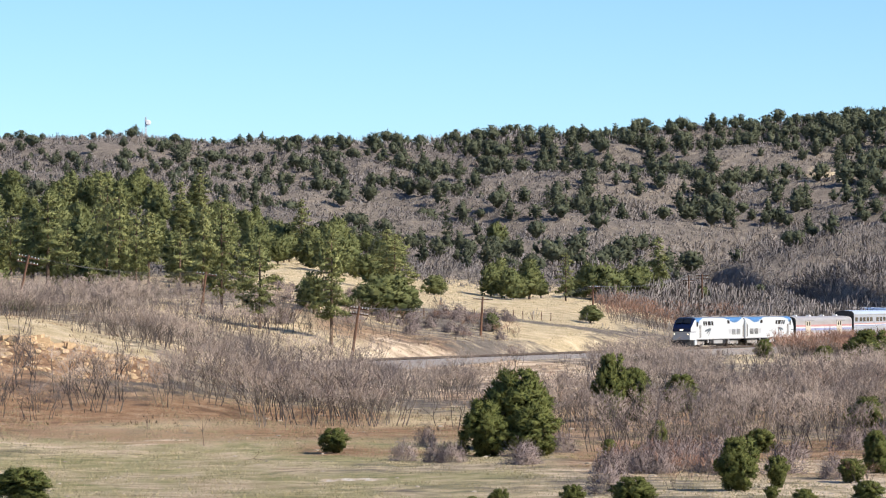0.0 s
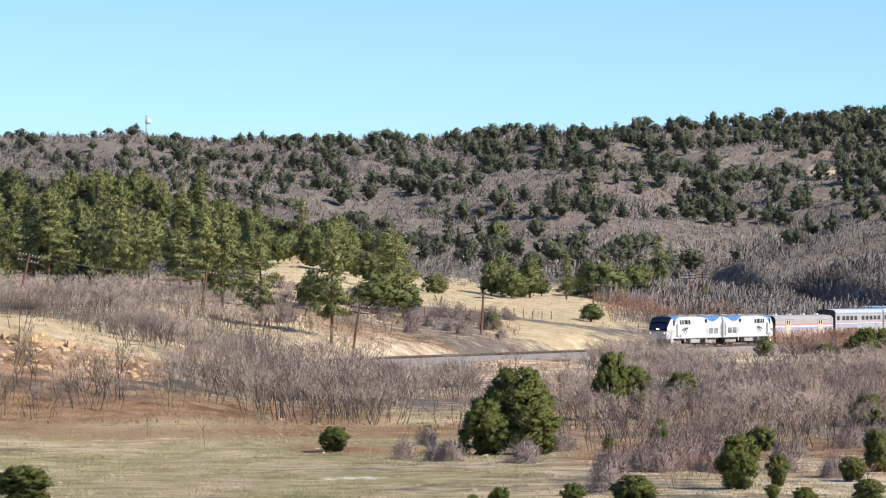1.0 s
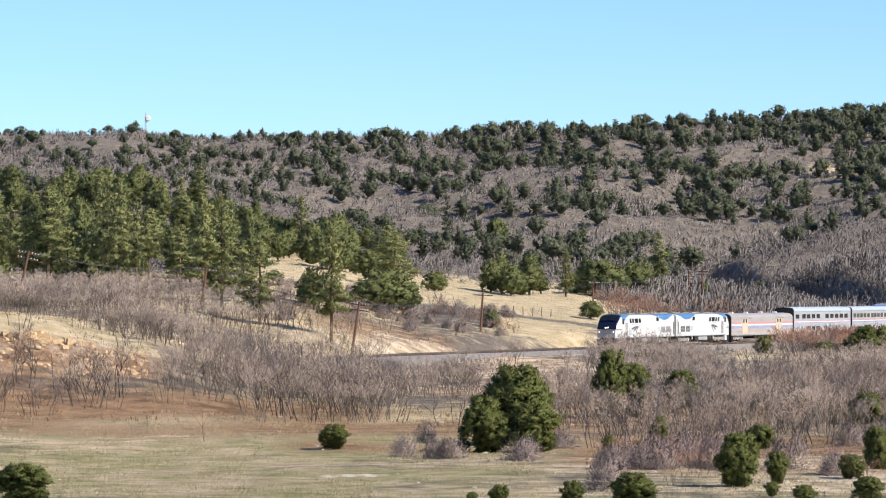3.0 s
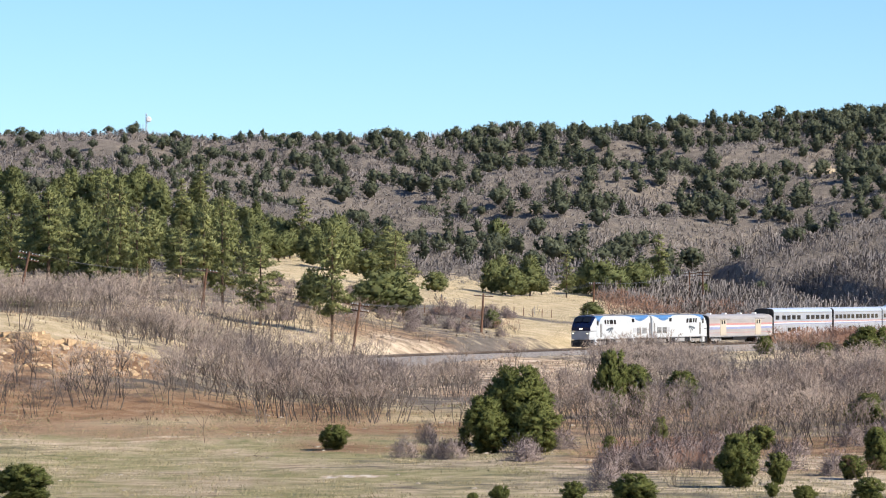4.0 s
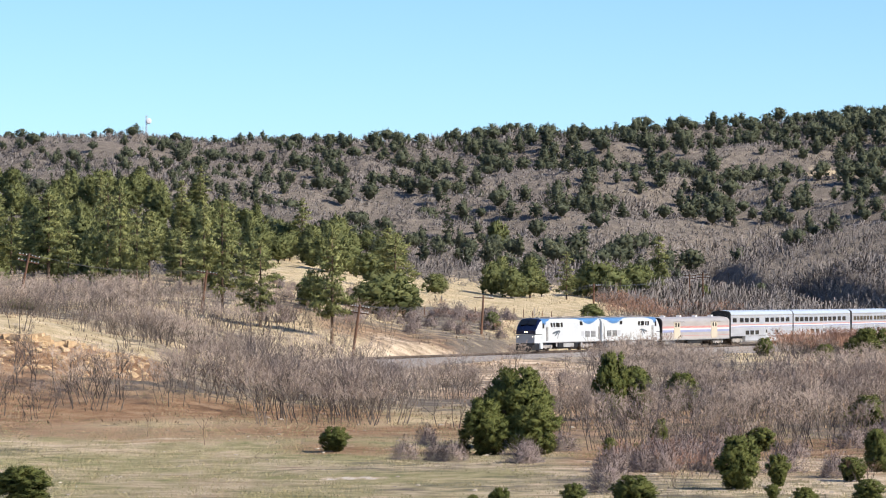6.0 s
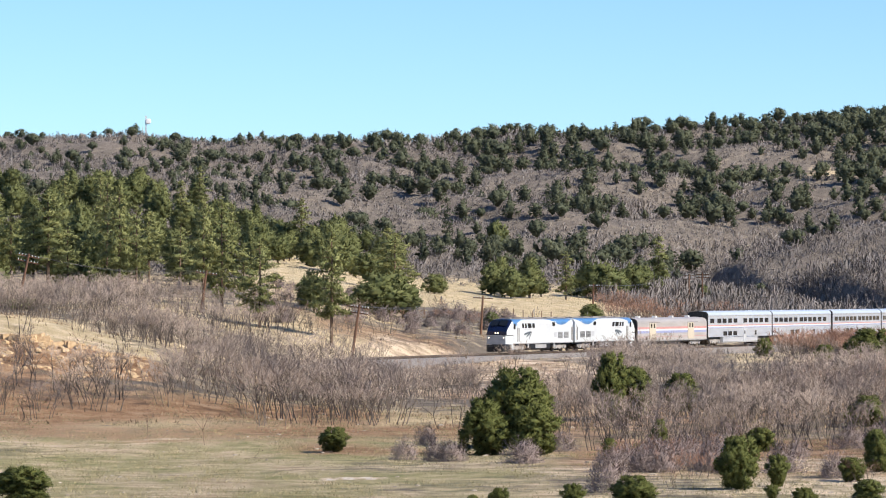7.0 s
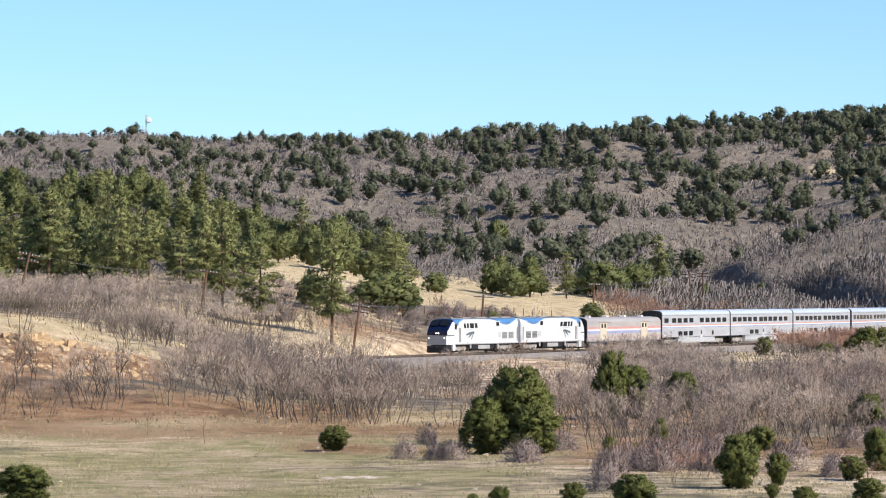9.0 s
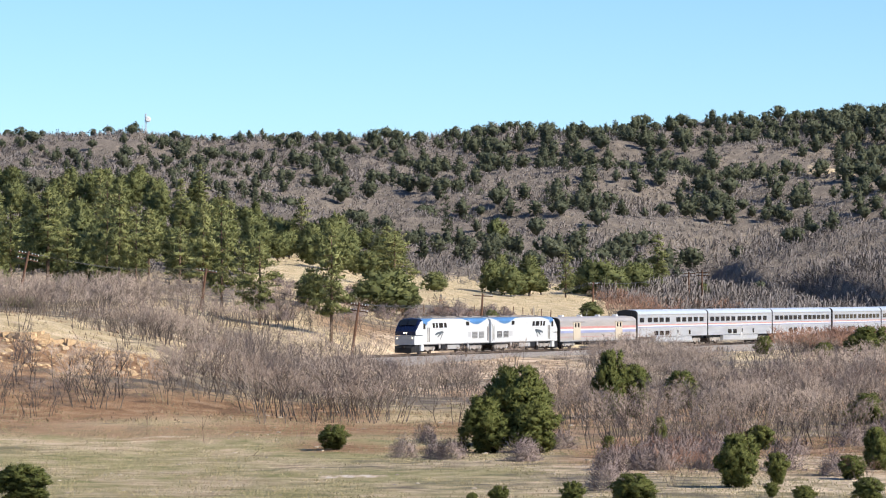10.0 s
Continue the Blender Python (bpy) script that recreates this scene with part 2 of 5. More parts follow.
def zones(x, y):
    """Shares of dry golden grass, green-tan meadow and bare reddish soil."""
    u, n = np.tan(np.clip(np.arctan2(x, y), -0.3, 0.3)), np.sin(x * 0.13 + 1.7 * np.sin(y * 0.07)) * np.sin(y * 0.11)
    n2 = np.sin(x * 0.06 + 2 + 1.4 * np.sin(y * 0.03)) * np.sin(y * 0.043 + 1)
    step = lambda v, a, b: np.clip((v - a) / (b - a), 0, 1)
    d = y
    gold = step(d, 540, 552) * step(d, 740, 690) * step(u, -0.06, -0.04) * step(u, 0.055, 0.04)
    gold = np.maximum(gold, step(d, 492, 500) * step(d, 538, 528) * step(u, 0.008, 0.014) * step(u, 0.045, 0.035))
    gold = np.maximum(gold, step(d, 478, 490) * step(u, -0.06, -0.045) * step(u, -0.005, -0.02) * step(d, 650, 600))
    gold = np.maximum(gold, 0.35 + 0.35 * n2 + 0.8 * step(d, 900, 940) * step(d, 1080, 1020) * step(u, 0.06, 0.09) * (0.5 + 0.5 * n) - step(d, 690, 720) * 0.6)
    gold = np.maximum(gold, 0.8 * step(d, 340, 346) * step(d, 380, 365) * step(u, -0.075, -0.09))
    gold = np.maximum(gold, (0.5 + 0.5 * n) * step(d, 420, 470) * step(d, 560, 520) * step(u, 0.065, 0.08))
    gold = np.maximum(gold, step(d, 339, 341) * step(d, 352, 346) * step(u, -0.068, -0.082))
    green = step(d, 305, 280) * (0.75 + 0.25 * n)
    green = green * (1 - 0.75 * step(u, 0.02, 0.05) * (0.5 + 0.5 * n2))
    soil = step(d, 268, 292) * step(d, 345, 325) * step(u, 0.0, -0.03) * (0.75 + 0.35 * n)
    soil = np.maximum(soil, step(d, 240, 262) * step(d, 350, 300) * step(u, -0.06, -0.03) * (0.5 + 0.45 * n) * 0.9)
    soil = np.maximum(soil, 1.0 * step(d, 345, 370) * step(d, 452, 440) * step(u, -0.02, 0.0) * step(u, 0.05, 0.035) * (0.65 + 0.4 * n))
    soil = np.maximum(soil, 0.55 * step(d, 440, 455) * step(d, 500, 470) * step(u, -0.05, -0.03) * step(u, 0.012, -0.0))
    soil = np.maximum(soil, 0.85 * step(d, 200, 240) * step(u, 0.015, 0.04) * step(d, 400, 360) * (0.7 + 0.3 * n2))
    soil = np.maximum(soil, 0.9 * step(d, 327, 331) * step(d, 343, 340) * step(u, -0.068, -0.082))
    # pale bare streaks: the worn patch and the cart track on the meadow, the cut rock face
    pale = np.clip(1.4 * np.exp(-((y - 225 - 0.25 * (x + 5)) / 2.0) ** 2), 0, 1) * step(x, -8.6, -7) * step(x, -2.6, -4) * (0.75 + 0.25 * np.sin(x * 5 + y))
    for d0 in (277, 281.5):
        pale = np.maximum(pale, 0.58 * np.exp(-((y - d0 - 0.35 * (x + 20)) / 1.0) ** 2) * step(x, -13, -18))
    pale = np.maximum(pale, 0.47 * step(d, 329, 333) * step(d, 354, 347) * step(u, -0.076, -0.086) * (0.75 + 0.25 * np.sin(1.7 * x) * np.sin(0.8 * x + y)))
    pale = np.maximum(pale, 0.57 * step(d, 195, 205) * step(d, 272, 250) * step(u, 0.0, 0.03) * (0.72 + 0.35 * n))
    off = rail_distance(x, y)
    pale = np.maximum(pale, (0.52 + 0.16 * n) * step(off, 4.2, 5.2) * step(off, 58, 34) * step(u, -0.03, -0.015) * step(u, 0.056, 0.044) * step(d, 475, 462))
    return np.clip(np.stack([gold, green, soil, pale], -1), 0, 1)


def build_ground():
    inner = np.linspace(-9.0, 9.0, 205)
    side = 9 + np.cumsum(np.linspace(0.3, 9, 30))
    side = 9 + (side - 9) / (side[-1] - 9) * 165
    th = np.radians(np.concatenate([-side[::-1], inner, side]))
    rr = np.concatenate([np.linspace(3, 190, 40), np.arange(192, 470, 1.7), np.arange(470, 720, 3.2), np.arange(720, 1320, 5.0), np.geomspace(1330, 4900, 24)])
    T, R = np.meshgrid(th, rr, indexing="ij")
    x, y = (R * np.sin(T)).ravel(), (R * np.cos(T)).ravel()
    z = height(x, y)
    n, m = T.shape
    idx = np.arange(n * m).reshape(n, m)
    quads = np.stack([idx[:-1, :-1], idx[:-1, 1:], idx[1:, 1:], idx[1:, :-1]], -1).reshape(-1, 4)
    wrap = np.stack([idx[-1, :-1], idx[-1, 1:], idx[0, 1:], idx[0, :-1]], -1)
    verts = np.concatenate([np.stack([x, y, z], -1), [[0, 0, 5.85]]])
    hub = [[n * m, int(idx[i, 0]), int(idx[(i + 1) % n, 0])] for i in range(n)]
    faces = [list(map(int, f)) for f in quads] + [list(map(int, f)) for f in wrap] + hub
    ob = mesh("ground", verts, faces, GROUND, True)
    z3 = zones(verts[:, 0], verts[:, 1])
    layer = ob.data.color_attributes.new("zone", "FLOAT_COLOR", "POINT")
    layer.data.foreach_set("color", np.concatenate([z3[:, :3], np.ones((len(z3), 1))], -1).ravel())
    worn = ob.data.attributes.new("worn", "FLOAT", "POINT")
    worn.data.foreach_set("value", np.ascontiguousarray(z3[:, 3], dtype=np.float32))
    return tagged(ob, "rolling high-country ground, dry meadow, reddish soil and scrub hillside", "ground", kind="structure")


build_ground()


def ground_z(x, y):
    return float(height(x, y)[0])


# ---- trackbed ----
def sweep(name, profile, s_a, s_b, step, mat, parent=None, label=""):
    """A profile (offset to the line's right, height) drawn along the railway."""
    ss = np.arange(s_a, s_b + 0.1, step)
    verts, n = [], len(profile)
    for s in ss:
        x, y, h = rail_at(s)
        for o, z in profile:
            verts.append((x + o * math.cos(h), y - o * math.sin(h), z))
    faces = []
    for i in range(len(ss) - 1):
        for j in range(n - 1):
            faces.append([i * n + j, i * n + j + 1, (i + 1) * n + j + 1, (i + 1) * n + j])
    return mesh(name, verts, faces, mat, False, parent, label)


def build_track():
    track = tagged(new("railway_track"), "single railway track on a raised grey gravel bed", "railway track", kind="structure")
    sweep("ballast_bed", [(-4.6, -1.9), (-3.4, -1.05), (-1.9, -0.24), (0, -0.22), (1.9, -0.24), (3.4, -1.05), (4.6, -1.9)], -280, 400, 2, BALLAST, track, "grey crushed-stone ballast")
    for o in (-0.7525, 0.7525):
        sweep("rail", [(o - 0.07, -0.17), (o - 0.02, -0.15), (o - 0.036, -0.04), (o - 0.036, 0), (o + 0.036, 0), (o + 0.036, -0.04), (o + 0.02, -0.15), (o + 0.07, -0.17)], -280, 400, 2, RAIL, track, "rusty steel rail")
    bm = bmesh.new()
    bmesh.ops.create_cube(bm, size=1, matrix=Matrix.Diagonal((2.55, 0.23, 0.18, 1)))
    me = bpy.data.meshes.new("sleeper")
    bm.to_mesh(me)
    bm.free()
    me.materials.append(SLEEPER)
    for k in range(240):
        x, y, h = rail_at(-32 + k * 0.61)
        ob = new("sleeper", me)
        ob.parent, ob.matrix_basis = track, pose(x, y, -0.245, 0, 0, -math.degrees(h))


build_track()
# ---- plants ----
def leaf_cloud(rng, centres, radii, n, size, flat=0.85, spread=0.5):
    """n small three-cornered leaves or needle tufts over the clumps given: an (n, 3, 3) array."""
    centres, radii = np.asarray(centres), np.asarray(radii)
    w = radii ** 2
    k = rng.choice(len(centres), n, p=w / w.sum())
    d = rng.normal(size=(n, 3))
    d /= np.linalg.norm(d, axis=1, keepdims=True)
    p = centres[k] + d * (radii[k] * rng.uniform(0.62, 1.08, n))[:, None] * np.array([1, 1, flat])
    t = d + rng.normal(size=(n, 3)) * spread
    t[:, 2] += 0.35
    t /= np.linalg.norm(t, axis=1, keepdims=True)
    side = np.cross(t, rng.normal(size=(n, 3)))
    side /= np.linalg.norm(side, axis=1, keepdims=True)
    s = (size * rng.uniform(0.6, 1.4, n))[:, None]
    nor = 0.75 * d + 0.35 * t + np.array([0, 0, 0.15])
    tri = np.stack([p - side * s * 0.33, p + side * s * 0.33, p + t * s * 1.45], 1)
    back = (np.cross(tri[:, 1] - tri[:, 0], tri[:, 2] - tri[:, 0]) * nor).sum(1) < 0
    tri[back] = tri[back][:, ::-1]
    return tri, nor


def tris_mesh(name, tri, mat, parent=None, label=""):
    v = tri.reshape(-1, 3)
    return mesh(name, v, np.arange(len(v)).reshape(-1, 3), mat, False, parent, label)


def unit_ball(level):
    bm = bmesh.new()
    bmesh.ops.create_icosphere(bm, subdivisions=level, radius=1)
    bm.verts.ensure_lookup_table()
    v, f = np.array([q.co for q in bm.verts]), np.array([[q.index for q in p.verts] for p in bm.faces])
    bm.free()
    return v, f


BALLS = {k: unit_ball(k) for k in (1, 2)}
CROWNS = {}        # by mesh name: corners, faces, normals


def soft_mesh(name, v, f, n, mat, parent=None):
    """A mesh whose leaves take the light as the tuft they stand on does."""
    ob = mesh(name, v, f, mat, True, parent)
    n = n / np.linalg.norm(n, axis=1, keepdims=True)
    ob.data.normals_split_custom_set_from_vertices(n.tolist())
    return ob


def crown(rng, centres, radii, leaves, size, mat, parent, level=1, flat=0.85, spread=0.5, share=1.0, core=()):
    """Dented inner masses of foliage under a cloud of loose needles; core: deeper masses with no needles of their own."""
    tri, nor = leaf_cloud(rng, centres, radii, leaves, size, flat, spread)
    mid = np.mean(np.asarray(centres), 0)
    size3 = np.ptp(np.asarray(centres), axis=0) / 2 + 0.3

    def outward(p):        # the way out of the whole crown
        q = (p - mid) / size3
        return q / np.maximum(0.35, np.linalg.norm(q, axis=1, keepdims=True))
    nor = 0.55 * nor + 0.75 * outward(tri.mean(1)) + rng.normal(0, 0.15, nor.shape)
    vs, fs, ns = [tri.reshape(-1, 3)], [np.arange(leaves * 3).reshape(-1, 3)], [np.repeat(nor, 3, 0)]
    bv, bf = BALLS[level]
    k = leaves * 3
    for c, r in [q for q in zip(centres, radii) if rng.uniform() <= share] + list(core):
        d = bv * rng.uniform(0.66, 1.04, (len(bv), 1))
        vs.append(d * r * np.array([1, 1, flat]) * 0.8 + np.array(c))
        ns.append(0.6 * bv + 0.75 * outward(vs[-1]) + rng.normal(0, 0.2, bv.shape))
        fs.append(bf + k)
        k += len(bv)
    v, f, n = np.concatenate(vs), np.concatenate(fs), np.concatenate(ns)
    ob = soft_mesh("crown", v, f, n, mat, parent)
    CROWNS[ob.data.name] = (v, f, n)
    return ob


def limb(verts, faces, a, b, ra, rb, sides=3):
    """A tapered stick from a to b."""
    a, b = Vector(a), Vector(b)
    d = (b - a).normalized()
    u = d.orthogonal().normalized()
    w = d.cross(u)
    n = len(verts)
    for p, r in ((a, ra), (b, rb)):
        for i in range(sides):
            q = p + (u * math.cos(2 * math.pi * i / sides) + w * math.sin(2 * math.pi * i / sides)) * r
            verts.append((q.x, q.y, q.z))
    for i in range(sides):
        j = (i + 1) % sides
        faces.append([n + i, n + j, n + sides + j, n + sides + i])


def trunk_mesh(rng, name, path, r0, r1, limbs, parent, sides=6):
    verts, faces = [], []
    m = len(path) - 1
    for i in range(m):
        limb(verts, faces, path[i], path[i + 1], r0 + (r1 - r0) * i / m, r0 + (r1 - r0) * (i + 1) / m, sides)
    for a, b, r in limbs:
        limb(verts, faces, a, b, r, r * 0.35, 3)
    return mesh(name, verts, faces, BARK, True, parent)


def pinyon(seed, name, h, width, clumps, leaves, size, mat, level=1, low=0.04, form=(0.5, 0.85, 1.0, 0.82, 0.3), lean=0.0, grain=0.15):
    """A rounded evergreen of height h: short trunk, limbs, and a crown of many tufts of uneven size with gaps between."""
    rng = np.random.default_rng(seed)
    top = new(name)
    c, r, limbs = [], [], []
    squeeze, f1, f2 = rng.uniform(0.8, 1.0), rng.uniform(0, 6.28), rng.uniform(0, 6.28)
    for i in range(clumps):
        g = ((i + rng.uniform(0.1, 0.9)) / clumps) ** 0.8
        a = i * 2.39996 + rng.uniform(-0.5, 0.5)
        half = width / 2 * np.interp(g, [0, 0.15, 0.42, 0.72, 1], form) * (1 + 0.2 * math.sin(2 * a + f1 + 3 * g) + 0.16 * math.sin(3 * a + f2 - 5 * g) + 0.1 * math.sin(9 * g + f1))
        q = width * grain * rng.uniform(0.8, 1.35) * (1.0 if g < 0.8 else 0.8)
        reach = max(0.0, half * rng.uniform(0.82, 1.16) - 0.75 * q)
        c.append((reach * math.cos(a) + lean * h * g, reach * math.sin(a) * squeeze, h * (low + (0.97 - low) * g) - 0.7 * q * g + 0.5 * q * (1 - g)))
        r.append(q)
        if i % 3 == 0:
            limbs.append(((lean * h * g * 0.5, 0, c[-1][2] * 0.6), c[-1], 0.012 * h))
    core = [((lean * h * g, 0, h * (low + (0.95 - low) * g)), width * k) for g, k in ((0.12, 0.3), (0.3, 0.38), (0.5, 0.38), (0.68, 0.3), (0.84, 0.18))]
    trunk_mesh(rng, "trunk", [(0, 0, -0.3), (lean * h * 0.2, 0, h * 0.3), (lean * h * 0.6, 0, h * 0.6)], 0.035 * h, 0.012 * h, limbs, top, 5)
    crown(rng, c, r, leaves, size, mat, top, level, 0.82, 0.6, 1.0, core)
    return top


def ponderosa(seed, h, width, leaves, size, bare=0.3, mat=None):
    """A tall pine: straight trunk, whorled drooping limbs with tufts of needles, gaps between."""
    rng = np.random.default_rng(seed)
    top = new("pine_tree")
    c, r, limbs = [], [], []
    n = int(h * 2.6)
    for i in range(n):
        f = bare + (1 - bare) * (i + rng.uniform(0, 1)) / n
        g = (f - bare) / (1 - bare)
        reach = width / 2 * np.interp(g, [0, 0.25, 0.6, 0.85, 1], [0.75, 1.0, 0.85, 0.55, 0.2]) * rng.uniform(0.4, 1.1)
        a = i * 2.4 + rng.uniform(-0.6, 0.6)
        z0 = h * f * 0.97
        for k in np.linspace(0.35, 1, max(2, int(reach * 1.8))):
            c.append((reach * k * math.cos(a), reach * k * math.sin(a), z0 - 0.12 * reach * k + rng.uniform(-0.15, 0.25)))
            r.append(rng.uniform(0.42, 0.78) * (0.6 + 0.4 * (1 - g)) * h / 13)
        limbs.append(((0, 0, z0), c[-1], 0.05))
    for i in range(int(bare * h * 1.3)):     # dead snags below the crown
        z0, a = h * rng.uniform(0.1, bare + 0.1), rng.uniform(0, 6.28)
        limbs.append(((0, 0, z0), (rng.uniform(0.5, 1.5) * math.cos(a), rng.uniform(0.5, 1.5) * math.sin(a), z0 - 0.2), 0.03))
    c += [(0, 0, h * 0.95), (0, 0, h * 0.99)]
    r += [0.35, 0.22]
    trunk_mesh(rng, "trunk", [(0, 0, -0.4), (rng.uniform(-.1, .1), 0, h * 0.35), (rng.uniform(-.15, .15), 0, h * 0.7), (0, 0, h * 0.98)], 0.018 * h, 0.04, limbs, top)
    crown(rng, c, r, leaves, size, mat or NEEDLE_P, top, 1, 0.55, 0.7, 0.5)
    return top


def twigs(seed, h, width, stems, spread=0.5, depth=4, thin=0.016, lean=0.0):
    """Sticks of a bare many-stemmed shrub: vertices and faces."""
    rng = random.Random(seed)
    verts, faces, fine = [], [], []

    def grow(p, d, length, r, level):
        q = p + d * length
        if level > 1:
            limb(verts, faces, p, q, r, max(thin * 0.7, r * 0.68), 3)
        else:        # the finest twigs: a single blade each
            n, w = len(verts), d.orthogonal().normalized() * r
            verts.extend([tuple(p - w), tuple(p + w), tuple(q)])
            faces.append([n, n + 1, n + 2])
        fine.extend([1 if level <= 1 else 0] * (len(faces) - len(fine)))
        if level == 0:
            return
        for _ in range(rng.choice((2, 3, 3)) if level > 1 else rng.choice((2, 3, 4))):
            e = (d + Vector((rng.gauss(0, spread), rng.gauss(0, spread), rng.gauss(0.12, spread * 0.6)))).normalized()
            grow(q, e, length * rng.uniform(0.6, 0.9), max(thin, r * 0.6), level - 1)
    for i in range(stems):
        a = rng.uniform(0, 6.28)
        k = rng.uniform(0.1, 0.5) * width
        d = Vector((math.cos(a) * 0.35 * width / h + rng.gauss(0, 0.1) + lean, math.sin(a) * 0.35 * width / h + rng.gauss(0, 0.1), 1)).normalized()
        grow(Vector((k * math.cos(a), k * math.sin(a), -0.15)), d, h * rng.uniform(0.24, 0.34), 0.012 * h * rng.uniform(0.7, 1.2), depth - 1)
    zmax = max(v[2] for v in verts)
    return [(v[0], v[1], v[2] * h / zmax) for v in verts], faces, fine


rng_all = np.random.default_rng(11)


def place(src, x, y, scale, turn=None, label="", category="", group="", sink=0.0):
    """A copy of a plant, of its own size, standing on the ground."""
    m = Matrix.Translation((x, y, ground_z(x, y) - sink)) @ Matrix.Rotation(rng_all.uniform(0, 6.28) if turn is None else turn, 4, "Z")
    ob = copy_thing(src, m)
    sx = scale * rng_all.uniform(0.9, 1.1)
    ob.scale = (sx, sx, scale)
    return tagged(ob, label, category, group)
# ---- prototypes, removed once their copies stand ----
J_SRC = [pinyon(20 + i, "juniper", 5.0, 3.7, 100, 8600, 0.17, NEEDLE_J, 1, 0.0, ((0.5, 0.75, 0.95, 1.0, 0.75), (0.7, 0.9, 1.0, 0.86, 0.5), (0.6, 0.9, 1.0, 0.92, 0.55))[i], (0, 0.04, -0.04)[i], 0.1) for i in range(3)]
P_SRC = [pinyon(40 + i, "pinyon_tree", 5.0, (4.4, 3.6, 4.8, 3.2, 4.0, 5.4)[i], (15, 13, 17, 12, 15, 19)[i], 290, 0.44, NEEDLE_F, 1, (0.08, 0.03, 0.18, 0.02, 0.1, 0.22)[i],
                ((0.5, 0.85, 1.0, 0.82, 0.3), (0.8, 1.0, 0.9, 0.6, 0.15), (0.35, 0.75, 1.0, 0.95, 0.5), (0.9, 1.0, 0.8, 0.5, 0.1), (0.6, 0.8, 0.9, 1.0, 0.5), (0.3, 0.7, 1.0, 0.9, 0.4))[i]) for i in range(6)]
M_SRC = [pinyon(60 + i, "pinyon_tree", 6.0, (4.8, 4.0, 5.4, 4.4)[i], (36, 30, 40, 32)[i], 1600, 0.36, NEEDLE_M, 1, (0.04, 0.1, 0.02, 0.14)[i],
                ((0.6, 0.9, 1.0, 0.85, 0.35), (0.7, 1.0, 0.9, 0.65, 0.2), (0.45, 0.8, 1.0, 0.95, 0.5), (0.4, 0.75, 1.0, 0.9, 0.4))[i]) for i in range(4)]
T_SRC = [ponderosa(80 + i, 13.0, (5.5, 6.5, 5.0, 7.0)[i], 3600, 0.24, (0.26, 0.2, 0.3, 0.14)[i]) for i in range(4)]
TF_SRC = [ponderosa(90 + i, 9.0, (4.0, 3.4)[i], 900, 0.3, 0.1, NEEDLE_F) for i in range(2)]


def shrub_source(seed, h, w, stems, mat, depth=4, thin=0.016, spread=0.42, name="oak_shrub"):
    v, f, fine = twigs(seed, h, w, stems, spread, depth, thin)
    ob = mesh(name, v, f, STEM)
    ob.data.materials.append(mat)
    ob.data.polygons.foreach_set("material_index", fine)
    return ob


O_SRC = [shrub_source(200 + i, 3.6, 3.4, 6, TWIG, 5, 0.013, 0.38) for i in range(6)]
R_SRC = [shrub_source(230 + i, 2.6, 3.2, 9, TWIG_RED, 4, 0.014, 0.42, "russet_shrub") for i in range(3)]


def brush(seed, h, w, n, name="low_shrub"):
    """A low dense bush: a dome of thin bare twigs over short stems."""
    rng = np.random.default_rng(seed)
    a, t = rng.uniform(0, 2 * math.pi, n), np.arccos(rng.uniform(0.0, 1.0, n))
    out = np.stack([np.sin(t) * np.cos(a), np.sin(t) * np.sin(a), np.cos(t)], -1)
    uneven = (1 + 0.18 * np.sin(3 * a + seed) + 0.14 * np.sin(5 * a - 2 * t))[:, None]
    tip = out * np.array([w / 2, w / 2, h]) * uneven * rng.uniform(0.7, 1.1, (n, 1)) + rng.normal(0, 0.05, out.shape)
    tip[:, 2] = np.maximum(tip[:, 2], 0.05)
    way = out + rng.normal(0, 0.55, out.shape) + np.array([0, 0, 0.3])
    root = tip - way * rng.uniform(0.12, 0.4, (n, 1))
    root[:, 2] = np.maximum(root[:, 2], -0.05)
    side = np.cross(way, rng.normal(size=out.shape))
    side *= (rng.uniform(0.006, 0.02, n) / np.linalg.norm(side, axis=1))[:, None]
    tri = np.stack([tip - side, tip + side, root], 1)
    nor = out + rng.normal(0, 0.35, out.shape)
    back = (np.cross(tri[:, 1] - tri[:, 0], tri[:, 2] - tri[:, 0]) * nor).sum(1) < 0
    tri[back] = tri[back][:, ::-1]
    v = tri.reshape(-1, 3)
    return soft_mesh(name, v, np.arange(len(v)).reshape(-1, 3), np.repeat(nor, 3, 0), BRUSH)


B_SRC = [brush(250 + i, 1.5, 2.2, 1700) for i in range(3)]
SOURCES = J_SRC + P_SRC + M_SRC + T_SRC + TF_SRC + O_SRC + R_SRC + B_SRC


def stand(src_list, base_h, base_w, spots, label, category, group):
    for i, (x, y, h, w) in enumerate(spots):
        ob = place(src_list[i % len(src_list)], x, y, 1, label=label, category=category, group=group)
        ob.scale = (w / base_w, w / base_w, h / base_h)


